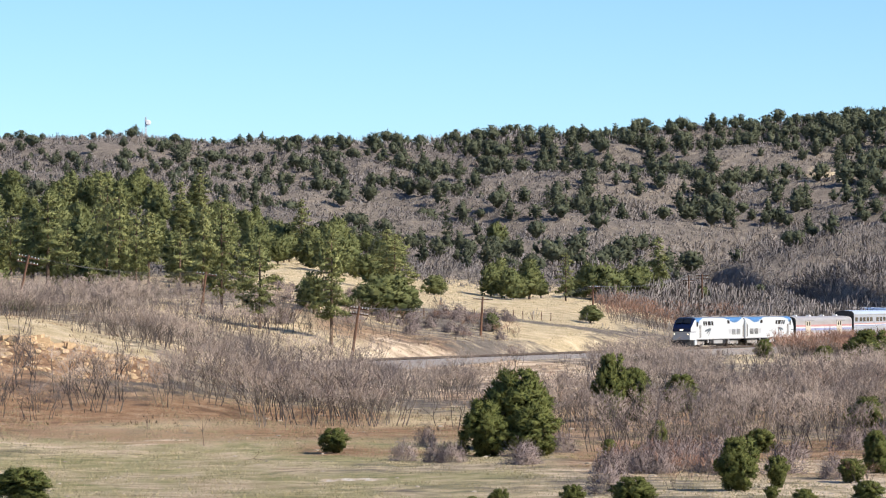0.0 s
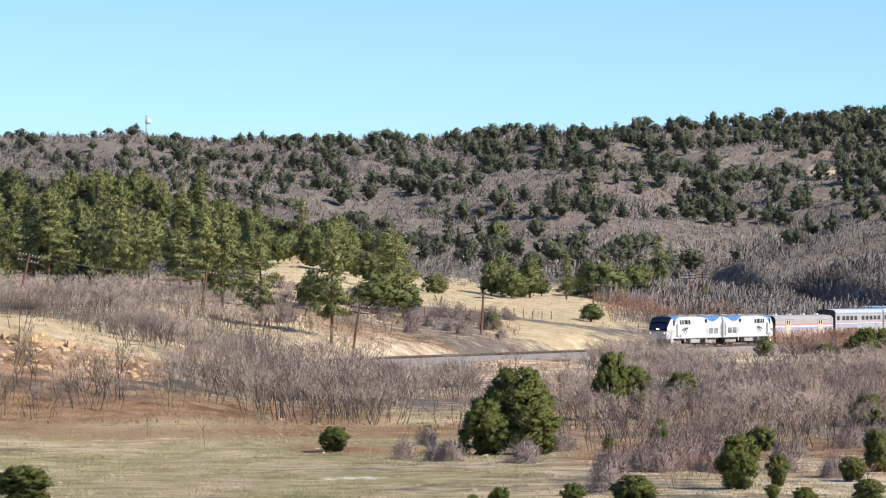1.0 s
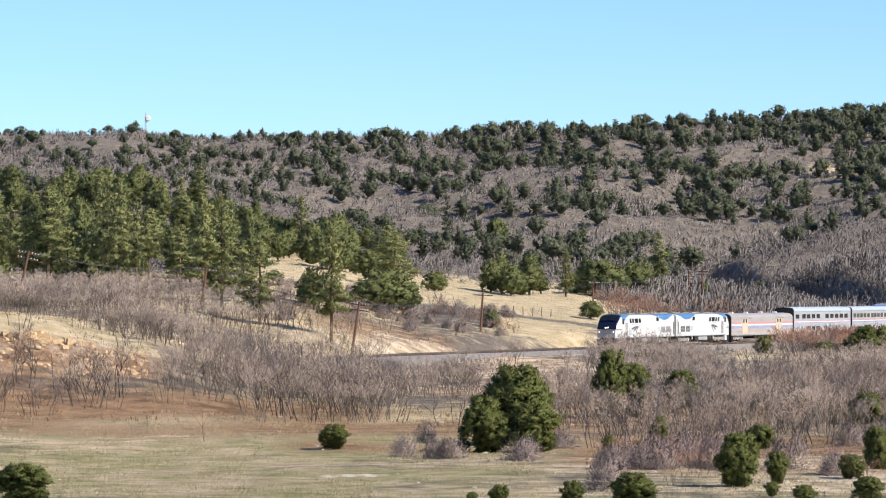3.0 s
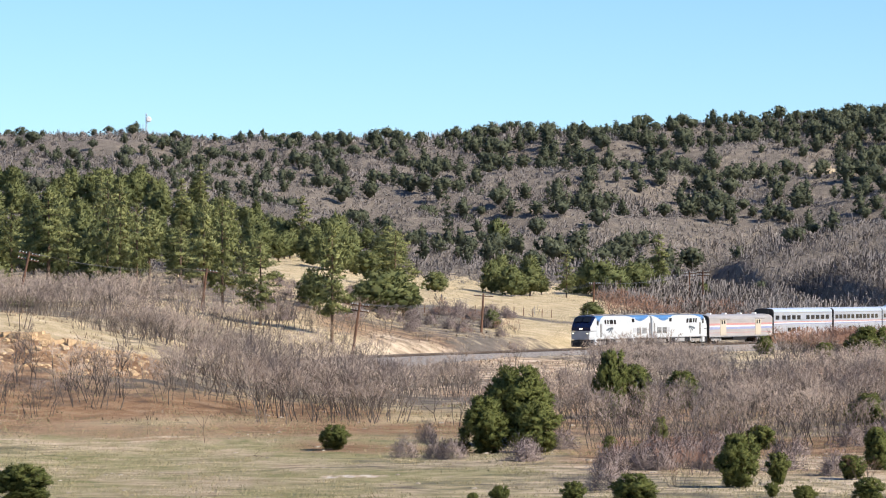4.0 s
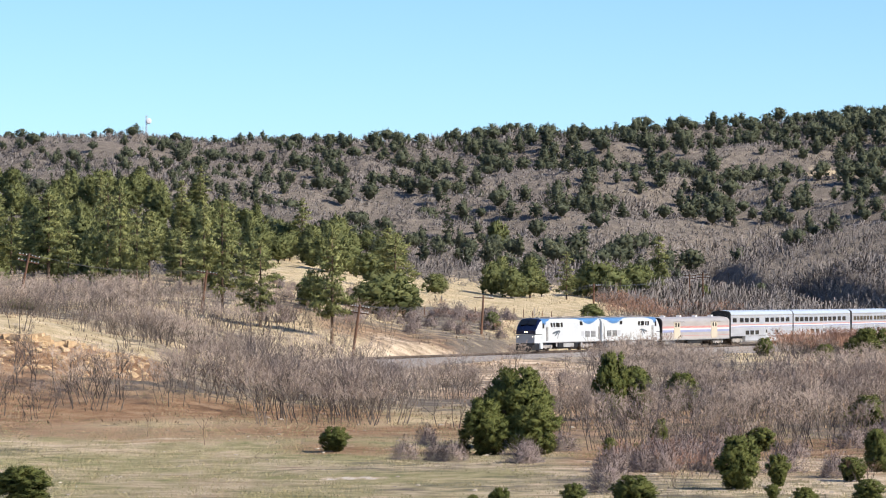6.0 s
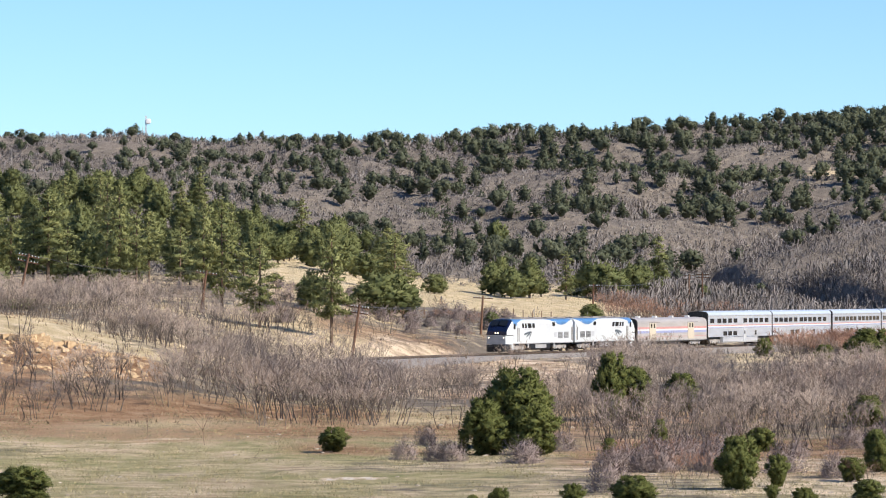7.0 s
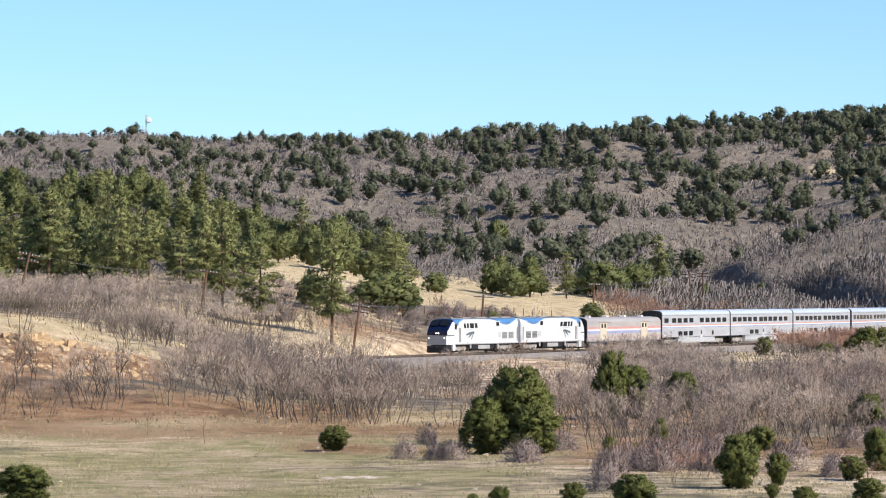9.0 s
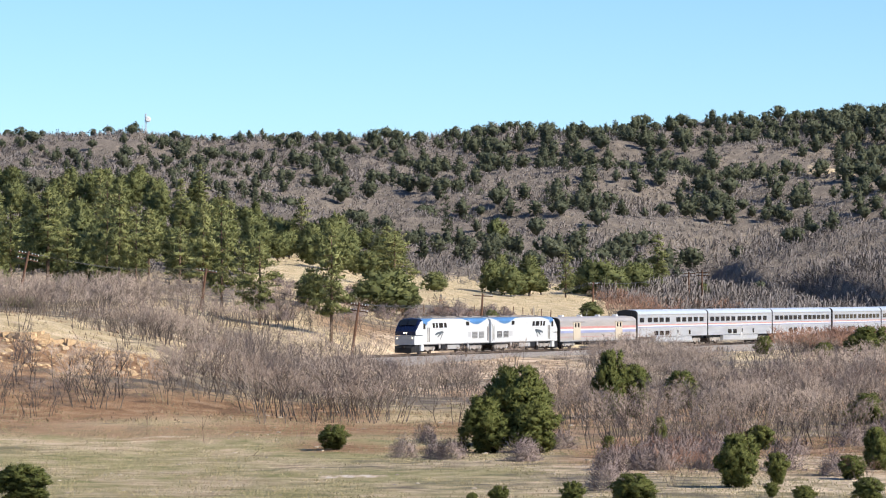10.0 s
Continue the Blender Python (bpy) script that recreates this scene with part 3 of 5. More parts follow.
# junipers of the meadow's edge and the slope below the line: x, y, height, width
stand(J_SRC, 5.5, 4.0, [(5.4, 271.0, 6.7, 4.9), (3.0, 262.0, 4.6, 3.6), (6.5, 261.5, 4.0, 3.5), (-7.7, 262.5, 2.0, 2.1), (14.0, 311.0, 6.5, 2.7), (16.1, 313.0, 5.0, 3.2),
                        (21.4, 332.0, 3.9, 2.9), (16.2, 276.5, 2.4, 1.3), (11.2, 249.0, 1.6, 1.0), (13.6, 260.0, 1.0, 1.0), (16.4, 207.0, 3.4, 2.4), (23.0, 268.5, 2.0, 2.0)],
      "dense yellow-green juniper growing in dry scrub", "juniper", "junipers below the line")
stand(J_SRC, 5.5, 4.0, [(19.0, 210.0, 2.1, 1.3), (34.8, 303.5, 2.9, 3.1), (27.2, 232.0, 3.0, 1.8), (24.1, 218.5, 1.6, 1.7), (42.3, 488.0, 2.8, 2.7), (50.7, 512.5, 2.7, 2.5),
                        (47.6, 461.5, 2.5, 2.4), (52.7, 459.5, 4.8, 5.2), (-21.3, 188.5, 2.2, 2.8), (6.5, 184.5, 1.5, 1.2), (2.9, 191.0, 1.0, 1.0), (1.5, 188.5, 0.7, 0.7),
                        (9.4, 183.0, 2.0, 2.1), (18.7, 191.0, 1.0, 1.2), (22.1, 192.0, 1.5, 1.5), (17.6, 198.0, 0.9, 0.8)],
      "small dense green juniper on dry ground", "juniper", "junipers below the line")
# beyond the line
stand(M_SRC, 6.5, 4.7, [(6.6, 503.0, 2.8, 2.9), (22.6, 565.5, 3.1, 4.8), (-7.4, 502.5, 6.7, 7.1), (-16.5, 475.5, 5.2, 3.6), (11.5, 622.0, 5.9, 4.7), (14.9, 635.0, 7.7, 5.8),
                        (29.4, 682.5, 7.9, 7.3), (37.3, 727.0, 6.9, 6.7), (-1.3, 600.0, 3.7, 3.7), (-48.2, 498.5, 5.7, 3.8), (-48.0, 423.0, 1.5, 3.9), (11.9, 813.5, 8.7, 5.0),
                        (-15.8, 771.0, 4.7, 4.7), (-23.0, 644.5, 7.9, 5.9), (-29.1, 672.5, 7.2, 6.2)],
      "rounded pinyon pine with a thick green crown", "pine tree", "pinyons by the golden field")
stand(M_SRC, 6.5, 4.7, [(8.2, 626.0, 6.2, 4.6), (10.0, 640.0, 7.2, 4.6), (13.2, 634.0, 4.8, 4.4), (17.3, 650.0, 3.6, 3.4), (25.0, 690.0, 4.2, 4.6), (27.2, 700.0, 7.4, 5.2), (33.4, 716.0, 5.6, 5.4),
                        (36.0, 732.0, 4.4, 4.6), (40.6, 746.0, 6.4, 5.2), (43.6, 748.0, 4.6, 4.4), (-10.2, 500.0, 4.6, 4.2), (-5.4, 506.0, 5.2, 4.8), (-17.6, 482.0, 4.4, 3.8), (53.0, 752.0, 3.2, 3.2)],
      "rounded pinyon pine with a thick green crown", "pine tree", "pinyons by the golden field")
stand(T_SRC, 13.0, 6.0, [(-13.2, 440.0, 13.8, 6.0), (-21.9, 443.5, 10.5, 5.4), (-52.9, 496.5, 14.0, 8.3), (-45.4, 501.5, 15.3, 5.4), (-43.0, 492.5, 14.4, 5.3), (-43.2, 522.5, 12.0, 4.8),
                         (-29.9, 463.0, 13.8, 4.9), (-27.7, 465.0, 14.2, 5.7), (-60.9, 523.0, 11.2, 5.6), (-35.0, 495.0, 9.1, 6.0), (44.0, 755.0, 12.1, 5.8), (21.6, 648.5, 8.4, 4.0),
                         (-25.5, 475.0, 8.0, 4.3), (-7.4, 577.5, 9.7, 7.0), (-42.4, 535.0, 10.6, 4.9), (-50.6, 500.0, 9.2, 4.6)],
      "tall pine with a bare lower trunk and open needle crown", "pine tree", "tall pines on the slope")


# ---- scattered growth ----
def scatter(seed, n, u0, u1, d0, d1, gap, keep):
    """Chance spots between two bearings and two distances, no nearer to one another than gap."""
    rng = np.random.default_rng(seed)
    spots, cells = [], {}
    for _ in range(n * 12):
        d = math.sqrt(rng.uniform(d0 * d0, d1 * d1))
        u = rng.uniform(u0, u1)
        x = u * d
        if rng.uniform() > keep(u, d):
            continue
        c = (int(x // gap), int(d // gap))
        if any((x - px) ** 2 + (d - py) ** 2 < gap * gap for i in (-1, 0, 1) for j in (-1, 0, 1) for px, py in cells.get((c[0] + i, c[1] + j), ())):
            continue
        cells.setdefault(c, []).append((x, d))
        spots.append((x, d))
        if len(spots) >= n:
            break
    return spots


def clear_of_line(x, y, far=6.0):
    return rail_distance(x, y)[0] > far


# woods on the spur: a wedge that thins out towards the golden field
def spur(u, d):
    edge = np.interp(u, [-0.13, -0.06, -0.045, -0.02, 0.0], [470, 500, 570, 618, 760])
    back = np.interp(u, [-0.13, -0.06, -0.03, 0.0], [800, 760, 740, 770])
    return 1.0 if edge < d < back else 0.0


for i, (x, y) in enumerate(scatter(5, 150, -0.135, -0.008, 470, 800, 4.0, spur)):
    s = rng_all.uniform(0.75, 1.25)
    if i % 10 == 0:
        place(T_SRC[i % 4], x, y, 0.72 * s, label="pine with an open needle crown in dense woods", category="pine tree", group="woods on the spur")
    else:
        place(M_SRC[i % 4], x, y, s, label="bushy green pinyon pine in dense woods", category="pine tree", group="woods on the spur")


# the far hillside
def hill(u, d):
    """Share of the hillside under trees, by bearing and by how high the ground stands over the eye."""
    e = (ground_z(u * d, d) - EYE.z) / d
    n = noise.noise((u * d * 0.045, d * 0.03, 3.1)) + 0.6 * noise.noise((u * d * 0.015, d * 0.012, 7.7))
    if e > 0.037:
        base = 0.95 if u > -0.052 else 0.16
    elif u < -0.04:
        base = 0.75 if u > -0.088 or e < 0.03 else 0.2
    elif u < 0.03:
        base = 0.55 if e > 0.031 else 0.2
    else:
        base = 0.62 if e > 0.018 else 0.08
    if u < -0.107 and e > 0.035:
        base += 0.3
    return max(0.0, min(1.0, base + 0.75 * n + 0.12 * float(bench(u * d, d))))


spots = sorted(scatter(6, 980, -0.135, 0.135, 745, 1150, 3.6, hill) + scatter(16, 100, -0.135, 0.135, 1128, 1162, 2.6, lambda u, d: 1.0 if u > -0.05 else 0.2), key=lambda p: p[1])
far_v, far_n, far_f, far_k = [], [], [], 0
for i, (x, y) in enumerate(spots):
    s = rng_all.uniform(0.5, 1.0) ** 1.3 * 1.35
    s *= np.interp(x / y, [-0.12, -0.06, -0.03, 0.03, 0.08], [0.62, 0.66, 0.78, 0.92, 1.0])
    tall = i % 31 == 7 and y < 1000
    if y > 1115:
        s *= 0.8
    src = TF_SRC[i % 2] if tall else P_SRC[i % 6]
    if i < 110:
        place(src, x, y, s * (0.8 if tall else 1), label="dark green pinyon pine on the scrubby hillside", category="pine tree", group="pinyons on the far hillside")
    else:
        m = np.array(Matrix.Translation((x, y, ground_z(x, y))) @ Matrix.Rotation(rng_all.uniform(0, 6.28), 4, "Z") @ Matrix.Diagonal((s * rng_all.uniform(0.85, 1.2), s, s, 1)))
        v, f, n = CROWNS[next(o for o in src.children if o.name.startswith("crown")).data.name]
        far_v.append(v @ m[:3, :3].T + m[:3, 3])
        far_n.append(n @ m[:3, :3].T)
        far_f.append(f + far_k)
        far_k += len(v)
tagged(soft_mesh("far_woods", np.concatenate(far_v), np.concatenate(far_f), np.concatenate(far_n), NEEDLE_F), "dark green pinyon woods along the ridge", "woods", kind="stuff")


# ---- bare oak scrub near the line ----
def scrub_near(u, d):
    """Share of ground under tall scrub."""
    x = u * d
    off = rail_distance(x, d)[0]
    if off < 6.5 or d < (300 if u < 0.03 else 268):
        return 0.0
    if -0.02 < u < 0.046 and off < 16:
        return 0.0
    n = noise.noise((x * 0.09, d * 0.05, 1.7))
    if u < -0.01 and d < np.interp(u, [-0.12, -0.055, -0.045, -0.01], [311, 317, 306, 303]) + 16 * noise.noise((x * 0.16, 2.2, 0.4)):
        return 0.0
    if u < -0.075:
        if d < 345:
            return 1.0 if d < 325 else 0.06
        return 0.9 if d > 385 or (u > -0.100 and d > 352) else 0.0
    if u < -0.015:
        return 1.0 if d < 425 else (0.35 if d < 470 else 0.0)
    if u < 0.012:
        return 0.85 if 348 < d < 388 else 0.04
    if u < 0.042:
        return 0.8 + n if 292 < d < 350 else 0.04
    edge = np.interp(u, [0.042, 0.06, 0.08, 0.1196], [18, 9, 60, 42])
    if d < 300:
        return 0.55 + 1.5 * n if u < 0.095 else 0.2 + n
    return 0.6 + 1.5 * n if off > edge else 0.05


def put_scrub(spots, src_list, lo, hi, label, category, group, name_joined):
    """The nearest as shrubs of their own, those past 280 joined."""
    vs, fs, mi, n = [], [], [], 0
    for i, (x, y) in enumerate(spots):
        s = rng_all.uniform(lo, hi) * (1.0 if x / y > -0.01 or y > 345 else 1.4 if x / y > -0.07 else 1.25)
        src = src_list[i % len(src_list)]
        if i < 280:
            place(src, x, y, s, label=label, category=category, group=group)
        else:
            m = np.array(Matrix.Translation((x, y, ground_z(x, y))) @ Matrix.Rotation(rng_all.uniform(0, 6.28), 4, "Z") @ Matrix.Scale(s, 4))
            co = np.array([v.co for v in src.data.vertices])
            vs.append(co @ m[:3, :3].T + m[:3, 3])
            fs += [[k + n for k in p.vertices] for p in src.data.polygons]
            mi += [p.material_index for p in src.data.polygons]
            n += len(co)
    if vs:
        ob = mesh(name_joined, np.concatenate(vs), fs, STEM)
        ob.data.materials.append(src_list[0].data.materials[1])
        ob.data.polygons.foreach_set("material_index", mi)
        tagged(ob, "bare grey oak scrub with pale twigs", "scrub", kind="stuff")


put_scrub(sorted(scatter(7, 800, -0.13, 0.13, 268, 490, 1.75, scrub_near), key=lambda p: p[1]), O_SRC, 0.6, 1.15,
          "bare grey many-stemmed oak shrub on dry slope", "shrub", "oak scrub", "oak_scrub")


for seed, count, u0, u1, d0, d1, lo, hi in ((81, 60, 0.043, 0.084, 575, 690, 1.0, 1.6), (82, 90, 0.093, 0.126, 470, 540, 1.1, 1.6), (83, 16, 0.048, 0.078, 222, 258, 0.5, 0.8), (84, 24, 0.09, 0.125, 330, 430, 0.7, 1.2)):
    put_scrub(scatter(seed, count, u0, u1, d0, d1, 1.7, lambda u, d: 1.0 if clear_of_line(u * d, d, 5) else 0.0), R_SRC, lo, hi,
              "russet-brown bare shrub beside the railway", "shrub", "russet shrubs", "russet_scrub")
stand(B_SRC, 1.6, 2.2, [(-2.6, 253, 1.5, 1.9), (-0.5, 250, 1.4, 1.8), (0.6, 249, 1.5, 2.2), (5.7, 243, 1.5, 1.8), (-1.2, 276, 1.6, 1.7), (13.6, 231, 1.7, 2.6), (15.4, 234, 1.6, 2.0), (18.4, 236, 1.6, 2.4), (8.6, 265, 1.5, 2.0)],
      "low bare purple-grey shrub on the meadow", "shrub", "low shrubs of the meadow")


def low_growth(u, d):
    x = u * d
    if rail_distance(x, d)[0] < (5 if d > 480 or u > 0.05 else 14):
        return 0.0
    if 448 < d < 540 and -0.05 < u < 0.02:
        return 0.8
    if d < 300 and u > 0.035:
        return 0.55 * (0.5 + noise.noise((x * 0.15, d * 0.08, 4.4))) * 1.6
    return 0.12 if u > 0.0 and d < 440 else 0.0


for i, (x, y) in enumerate(scatter(9, 110, -0.05, 0.125, 205, 540, 1.6, low_growth)):
    src = R_SRC[i % 3] if i % 3 == 0 else B_SRC[i % 3]
    place(src, x, y, rng_all.uniform(0.45, 0.8) if i % 3 == 0 else rng_all.uniform(0.6, 1.3), label="low bare brown-grey shrub on dry ground", category="shrub", group="low shrubs")


for i, (x, y) in enumerate(scatter(12, 30, 0.045, 0.08, 226, 252, 1.1, lambda u, d: 1.0)):
    place(R_SRC[i % 3] if i % 3 == 0 else B_SRC[i % 3], x, y, rng_all.uniform(0.45, 0.7) if i % 3 == 0 else rng_all.uniform(0.8, 1.25), label="dense low purple-grey shrub on sandy ground", category="shrub", group="low shrubs")


# ---- far scrub: thin upright sticks in clumps over the whole hillside ----
def far_scrub():
    """Rounded thickets of bare twigs, each twig spray lit as the thicket's dome is."""
    rng = np.random.default_rng(3)
    n = 52000
    d = np.sqrt(rng.uniform(470 ** 2, 1180 ** 2, n))
    u = rng.uniform(-0.135, 0.135, n)
    d[-11000:], u[-11000:] = rng.uniform(600, 800, 11000), rng.uniform(0.04, 0.135, 11000)
    x = u * d
    gold = zones(x, d)[:, 0]
    cover = np.array([noise.noise((a * 0.02, b * 0.03, 9.2)) for a, b in zip(x, d)])
    keep = (gold < 0.5 + 0.3 * (d > 660)) & (cover > -0.5 + 0.2 * (u > 0.08)) & (rail_distance(x, d) > 7)
    keep &= (d > 545) | (u > 0.06)
    keep &= ~((u > 0.04) & (u < 0.085) & (d > 550) & (d < 660))
    keep |= (d > 700) & (d < 900) & (gold < 0.6) & (cover > -0.5)
    keep |= (d > 740) & (d < 840) & (u > 0.06)
    x, d, cover = x[keep], d[keep], cover[keep]
    z = height(x, d)
    k, m = 13, int(keep.sum())
    hgt = rng.uniform(0.8, 2.1, m) * (1.0 + 0.9 * cover) * (1 - 0.3 * bench(x, d))
    hgt *= np.where((x > 0.035 * d) & (d > 640) & (d < 860), 1.55, 1.0)
    wide = hgt * rng.uniform(0.5, 0.85, m)
    a, t = rng.uniform(0, 2 * math.pi, m * k), np.arccos(rng.uniform(0.0, 1.0, m * k))
    out = np.stack([np.sin(t) * np.cos(a), np.sin(t) * np.sin(a), np.cos(t)], -1)
    size = np.stack([np.repeat(wide, k), np.repeat(wide, k), np.repeat(hgt, k)], -1)
    foot = np.repeat(np.stack([x, d, z - 0.1], -1), k, 0)
    tip = foot + out * size * rng.uniform(0.72, 1.12, (m * k, 1))
    root = foot + out * size * rng.uniform(0.1, 0.45, (m * k, 1)) * np.array([1, 1, 0.6])
    side = np.cross(out, rng.normal(size=out.shape))
    side *= (rng.uniform(0.04, 0.12, m * k) * np.repeat(d / 950, k) / np.linalg.norm(side, axis=1))[:, None]
    tri = np.stack([tip - side, tip + side, root], 1)
    nor = out + rng.normal(0, 0.3, out.shape) + np.array([0, 0, 0.1])
    back = (np.cross(tri[:, 1] - tri[:, 0], tri[:, 2] - tri[:, 0]) * nor).sum(1) < 0
    tri[back] = tri[back][:, ::-1]
    v = tri.reshape(-1, 3)
    ob = soft_mesh("hillside_scrub", v, np.arange(len(v)).reshape(-1, 3), np.repeat(nor, 3, 0), TWIG_FAR)
    tagged(ob, "grey leafless oak scrub covering the hillside", "scrub", kind="stuff")


far_scrub()
for src in SOURCES:
    for o in (*src.children_recursive, src):
        bpy.data.objects.remove(o)
# ---- the train: x forward, y to its left, z up from the rail ----
def flat_paint(name, col, rough=0.35, metal=0.0, dirt=0.25, fine=0.15):
    return varied(name, tuple(c * (1 - dirt) for c in col), col, 0.7, rough, metal, 0.5, fine=fine)


def fluted(name, col, rough, metal):
    """Stainless sheet with shallow horizontal ribs and grime."""
    m, nt, b = material(name, rough, metal, 0.5)
    f = noise_node(nt, 0.8, 5, 0.6, (0.3, 1, 1.6))
    nt.links.new(ramp(nt, f, (0.3, tuple(0.8 * c for c in col)), (0.7, col)), b.inputs["Base Color"])
    w = nt.nodes.new("ShaderNodeTexWave")
    w.bands_direction = "Z"
    w.inputs["Scale"].default_value = 3.2
    tc = nt.nodes.new("ShaderNodeTexCoord")
    nt.links.new(tc.outputs["Object"], w.inputs["Vector"])
    bump(nt, b, w.outputs["Fac"], 0.25, 0.03)
    return m


SILVER = flat_paint("silver_white_paint", (0.63, 0.66, 0.68), 0.35, 0.0, 0.1)
STEEL = fluted("stainless_steel", (0.70, 0.72, 0.75), 0.36, 0.5)
STEEL_TAN = fluted("tan_stainless", (0.58, 0.54, 0.51), 0.45, 0.4)
# silver roof; the sky's bright reflection is put into its pale blue
ROOF_SKY_STEEL = flat_paint("sky_sheen_roof_steel", (0.68, 0.76, 0.86), 0.35, 0.3, 0.15)
BLUE = flat_paint("blue_paint", (0.09, 0.24, 0.50))
NAVY = flat_paint("navy_paint", (0.006, 0.012, 0.045), 0.25)
NOSE_GREY = flat_paint("nose_grey_paint", (0.34, 0.35, 0.37), 0.4)
GREY = flat_paint("bogie_grey", (0.38, 0.35, 0.325), 0.7, 0, 0.5)
SKIRT = flat_paint("skirt_grey", (0.42, 0.42, 0.42), 0.6, 0, 0.3)
BLACK = flat_paint("black_underframe", (0.014, 0.014, 0.015), 0.6, 0, 0.4)
RED = flat_paint("red_stripe", (0.64, 0.33, 0.31), 0.4)
WHITE = flat_paint("white_stripe", (0.78, 0.78, 0.78), 0.4, 0, 0.08)
STRIPE_BLUE = flat_paint("blue_stripe", (0.36, 0.40, 0.62), 0.4)
BEIGE = flat_paint("beige_door_paint", (0.60, 0.53, 0.42), 0.5, 0, 0.12)
LOGO = flat_paint("grey_blue_marking", (0.10, 0.125, 0.15), 0.5)
FAINT = flat_paint("pale_grey_marking", (0.55, 0.57, 0.6), 0.5)
PANE = flat_paint("dark_window_glass", (0.012, 0.015, 0.02), 0.08)
GRILLE = flat_paint("grille_grey", (0.22, 0.23, 0.24), 0.7)
GRILLE_DARK = flat_paint("grille_dark_grey", (0.09, 0.095, 0.10), 0.7)
LAMP, _nt, _b = material("headlamp_glow", 0.3)
_b.inputs["Base Color"].default_value = (1, 0.95, 0.8, 1)
_b.inputs["Emission Color"].default_value = (1, 0.86, 0.6, 1)
_b.inputs["Emission Strength"].default_value = 2.5


def outline(w, z0, z1, r, n=7):
    """Half-width w, from z0 up to a crown at z1 with rounded shoulders of radius r."""
    pts = [(-w, z0), (w, z0)]
    for k in range(n):
        a = k / (n - 1) * math.pi / 2
        pts.append((w - r + r * math.cos(a), z1 - 0.08 - r * 0.8 + r * 0.8 * math.sin(a)))
    pts += [(0, z1)]
    pts += [(-y, z) for y, z in pts[-2:1:-1]]
    return pts


def hull(stations):
    """A closed body drawn through sections (x, list of (y, z))."""
    bm = bmesh.new()
    rows = [[bm.verts.new((x, y, z)) for y, z in sec] for x, sec in stations]
    n = len(rows[0])
    for a, b in zip(rows, rows[1:]):
        for i in range(n):
            bm.faces.new((a[i], a[(i + 1) % n], b[(i + 1) % n], b[i]))
    bm.faces.new(rows[0])
    bm.faces.new(rows[-1][::-1])
    bmesh.ops.recalc_face_normals(bm, faces=bm.faces)
    return bm


def box(x0, x1, y0, y1, z0, z1, bevel=0.0):
    bm = bmesh.new()
    bmesh.ops.create_cube(bm, size=1, matrix=Matrix.Translation(((x0 + x1) / 2, (y0 + y1) / 2, (z0 + z1) / 2)) @ Matrix.Diagonal((abs(x1 - x0), abs(y1 - y0), abs(z1 - z0), 1)))
    if bevel:
        bmesh.ops.bevel(bm, geom=bm.edges[:], offset=bevel, segments=2, affect="EDGES")
    return bm


def plate(pts, y, thick=0.02):
    """A flat sheet on the car's side: outline (x, z), standing proud of y."""
    s = 1 if y > 0 else -1
    bm = bmesh.new()
    a = [bm.verts.new((x, y, z)) for x, z in pts]
    b = [bm.verts.new((x, y + s * thick, z)) for x, z in pts]
    n = len(pts)
    for i in range(n):
        bm.faces.new((a[i], a[(i + 1) % n], b[(i + 1) % n], b[i]))
    bm.faces.new(b)
    bm.faces.new(a[::-1])
    bmesh.ops.recalc_face_normals(bm, faces=bm.faces)
    return bm


def rect(x0, x1, z0, z1):
    return [(x0, z0), (x1, z0), (x1, z1), (x0, z1)]


def shell(xs, low, w, z1, r, out=0.012):
    """A sheet over the roof whose lower edge follows low(x) on both sides."""
    bm, rows = bmesh.new(), []
    full = [(y, z) for y, z in outline(w + out, 0, z1 + out, r, 13)][1:]
    full = [p for p in full if p[0] >= 0]
    for x in xs:
        zl = low(x)
        half = [(w + out, zl + (full[1][1] - zl) * k / 3) for k in range(4)] if zl < full[1][1] else []
        half += [p for p in full[1:] if p[1] >= zl]
        half = [(np.interp(k, np.linspace(0, 1, len(half)), [p[0] for p in half]), np.interp(k, np.linspace(0, 1, len(half)), [p[1] for p in half])) for k in np.linspace(0, 1, 15)]
        ring = half + [(-y, z) for y, z in half[-2::-1]]
        rows.append([bm.verts.new((x, y, z)) for y, z in ring])
    for a, b in zip(rows, rows[1:]):
        for i in range(len(a) - 1):
            bm.faces.new((a[i], a[i + 1], b[i + 1], b[i]))
    bmesh.ops.recalc_face_normals(bm, faces=bm.faces)
    return bm


def wheelset(parent, x, radius=0.5):
    """An axle with two flanged wheels, turning about y."""
    bm = bmesh.new()
    for y, r, t in ((-0.72, radius, 0.13), (0.72, radius, 0.13), (-0.65, radius + 0.03, 0.03), (0.65, radius + 0.03, 0.03), (0, 0.09, 2.2)):
        bmesh.ops.create_cone(bm, cap_ends=True, segments=20, radius1=r, radius2=r, depth=t, matrix=Matrix.Translation((0, y, 0)) @ Matrix.Rotation(math.pi / 2, 4, "X"))
    for k in range(4):     # spokes of dirt and balance marks on the wheel's face
        bmesh.ops.create_cube(bm, size=1, matrix=Matrix.Rotation(k * math.pi / 2, 4, "Y") @ Matrix.Translation((radius * 0.55, 0, 0)) @ Matrix.Diagonal((radius * 0.5, 1.62, 0.06, 1)))
    ob = part("wheelset", bm, RAIL, parent, "worn steel wheels on an axle")
    ob.matrix_basis = pose(x, 0, radius)
    return ob


WHEELS = []     # (wheelset, its place on the car, radius, direction)


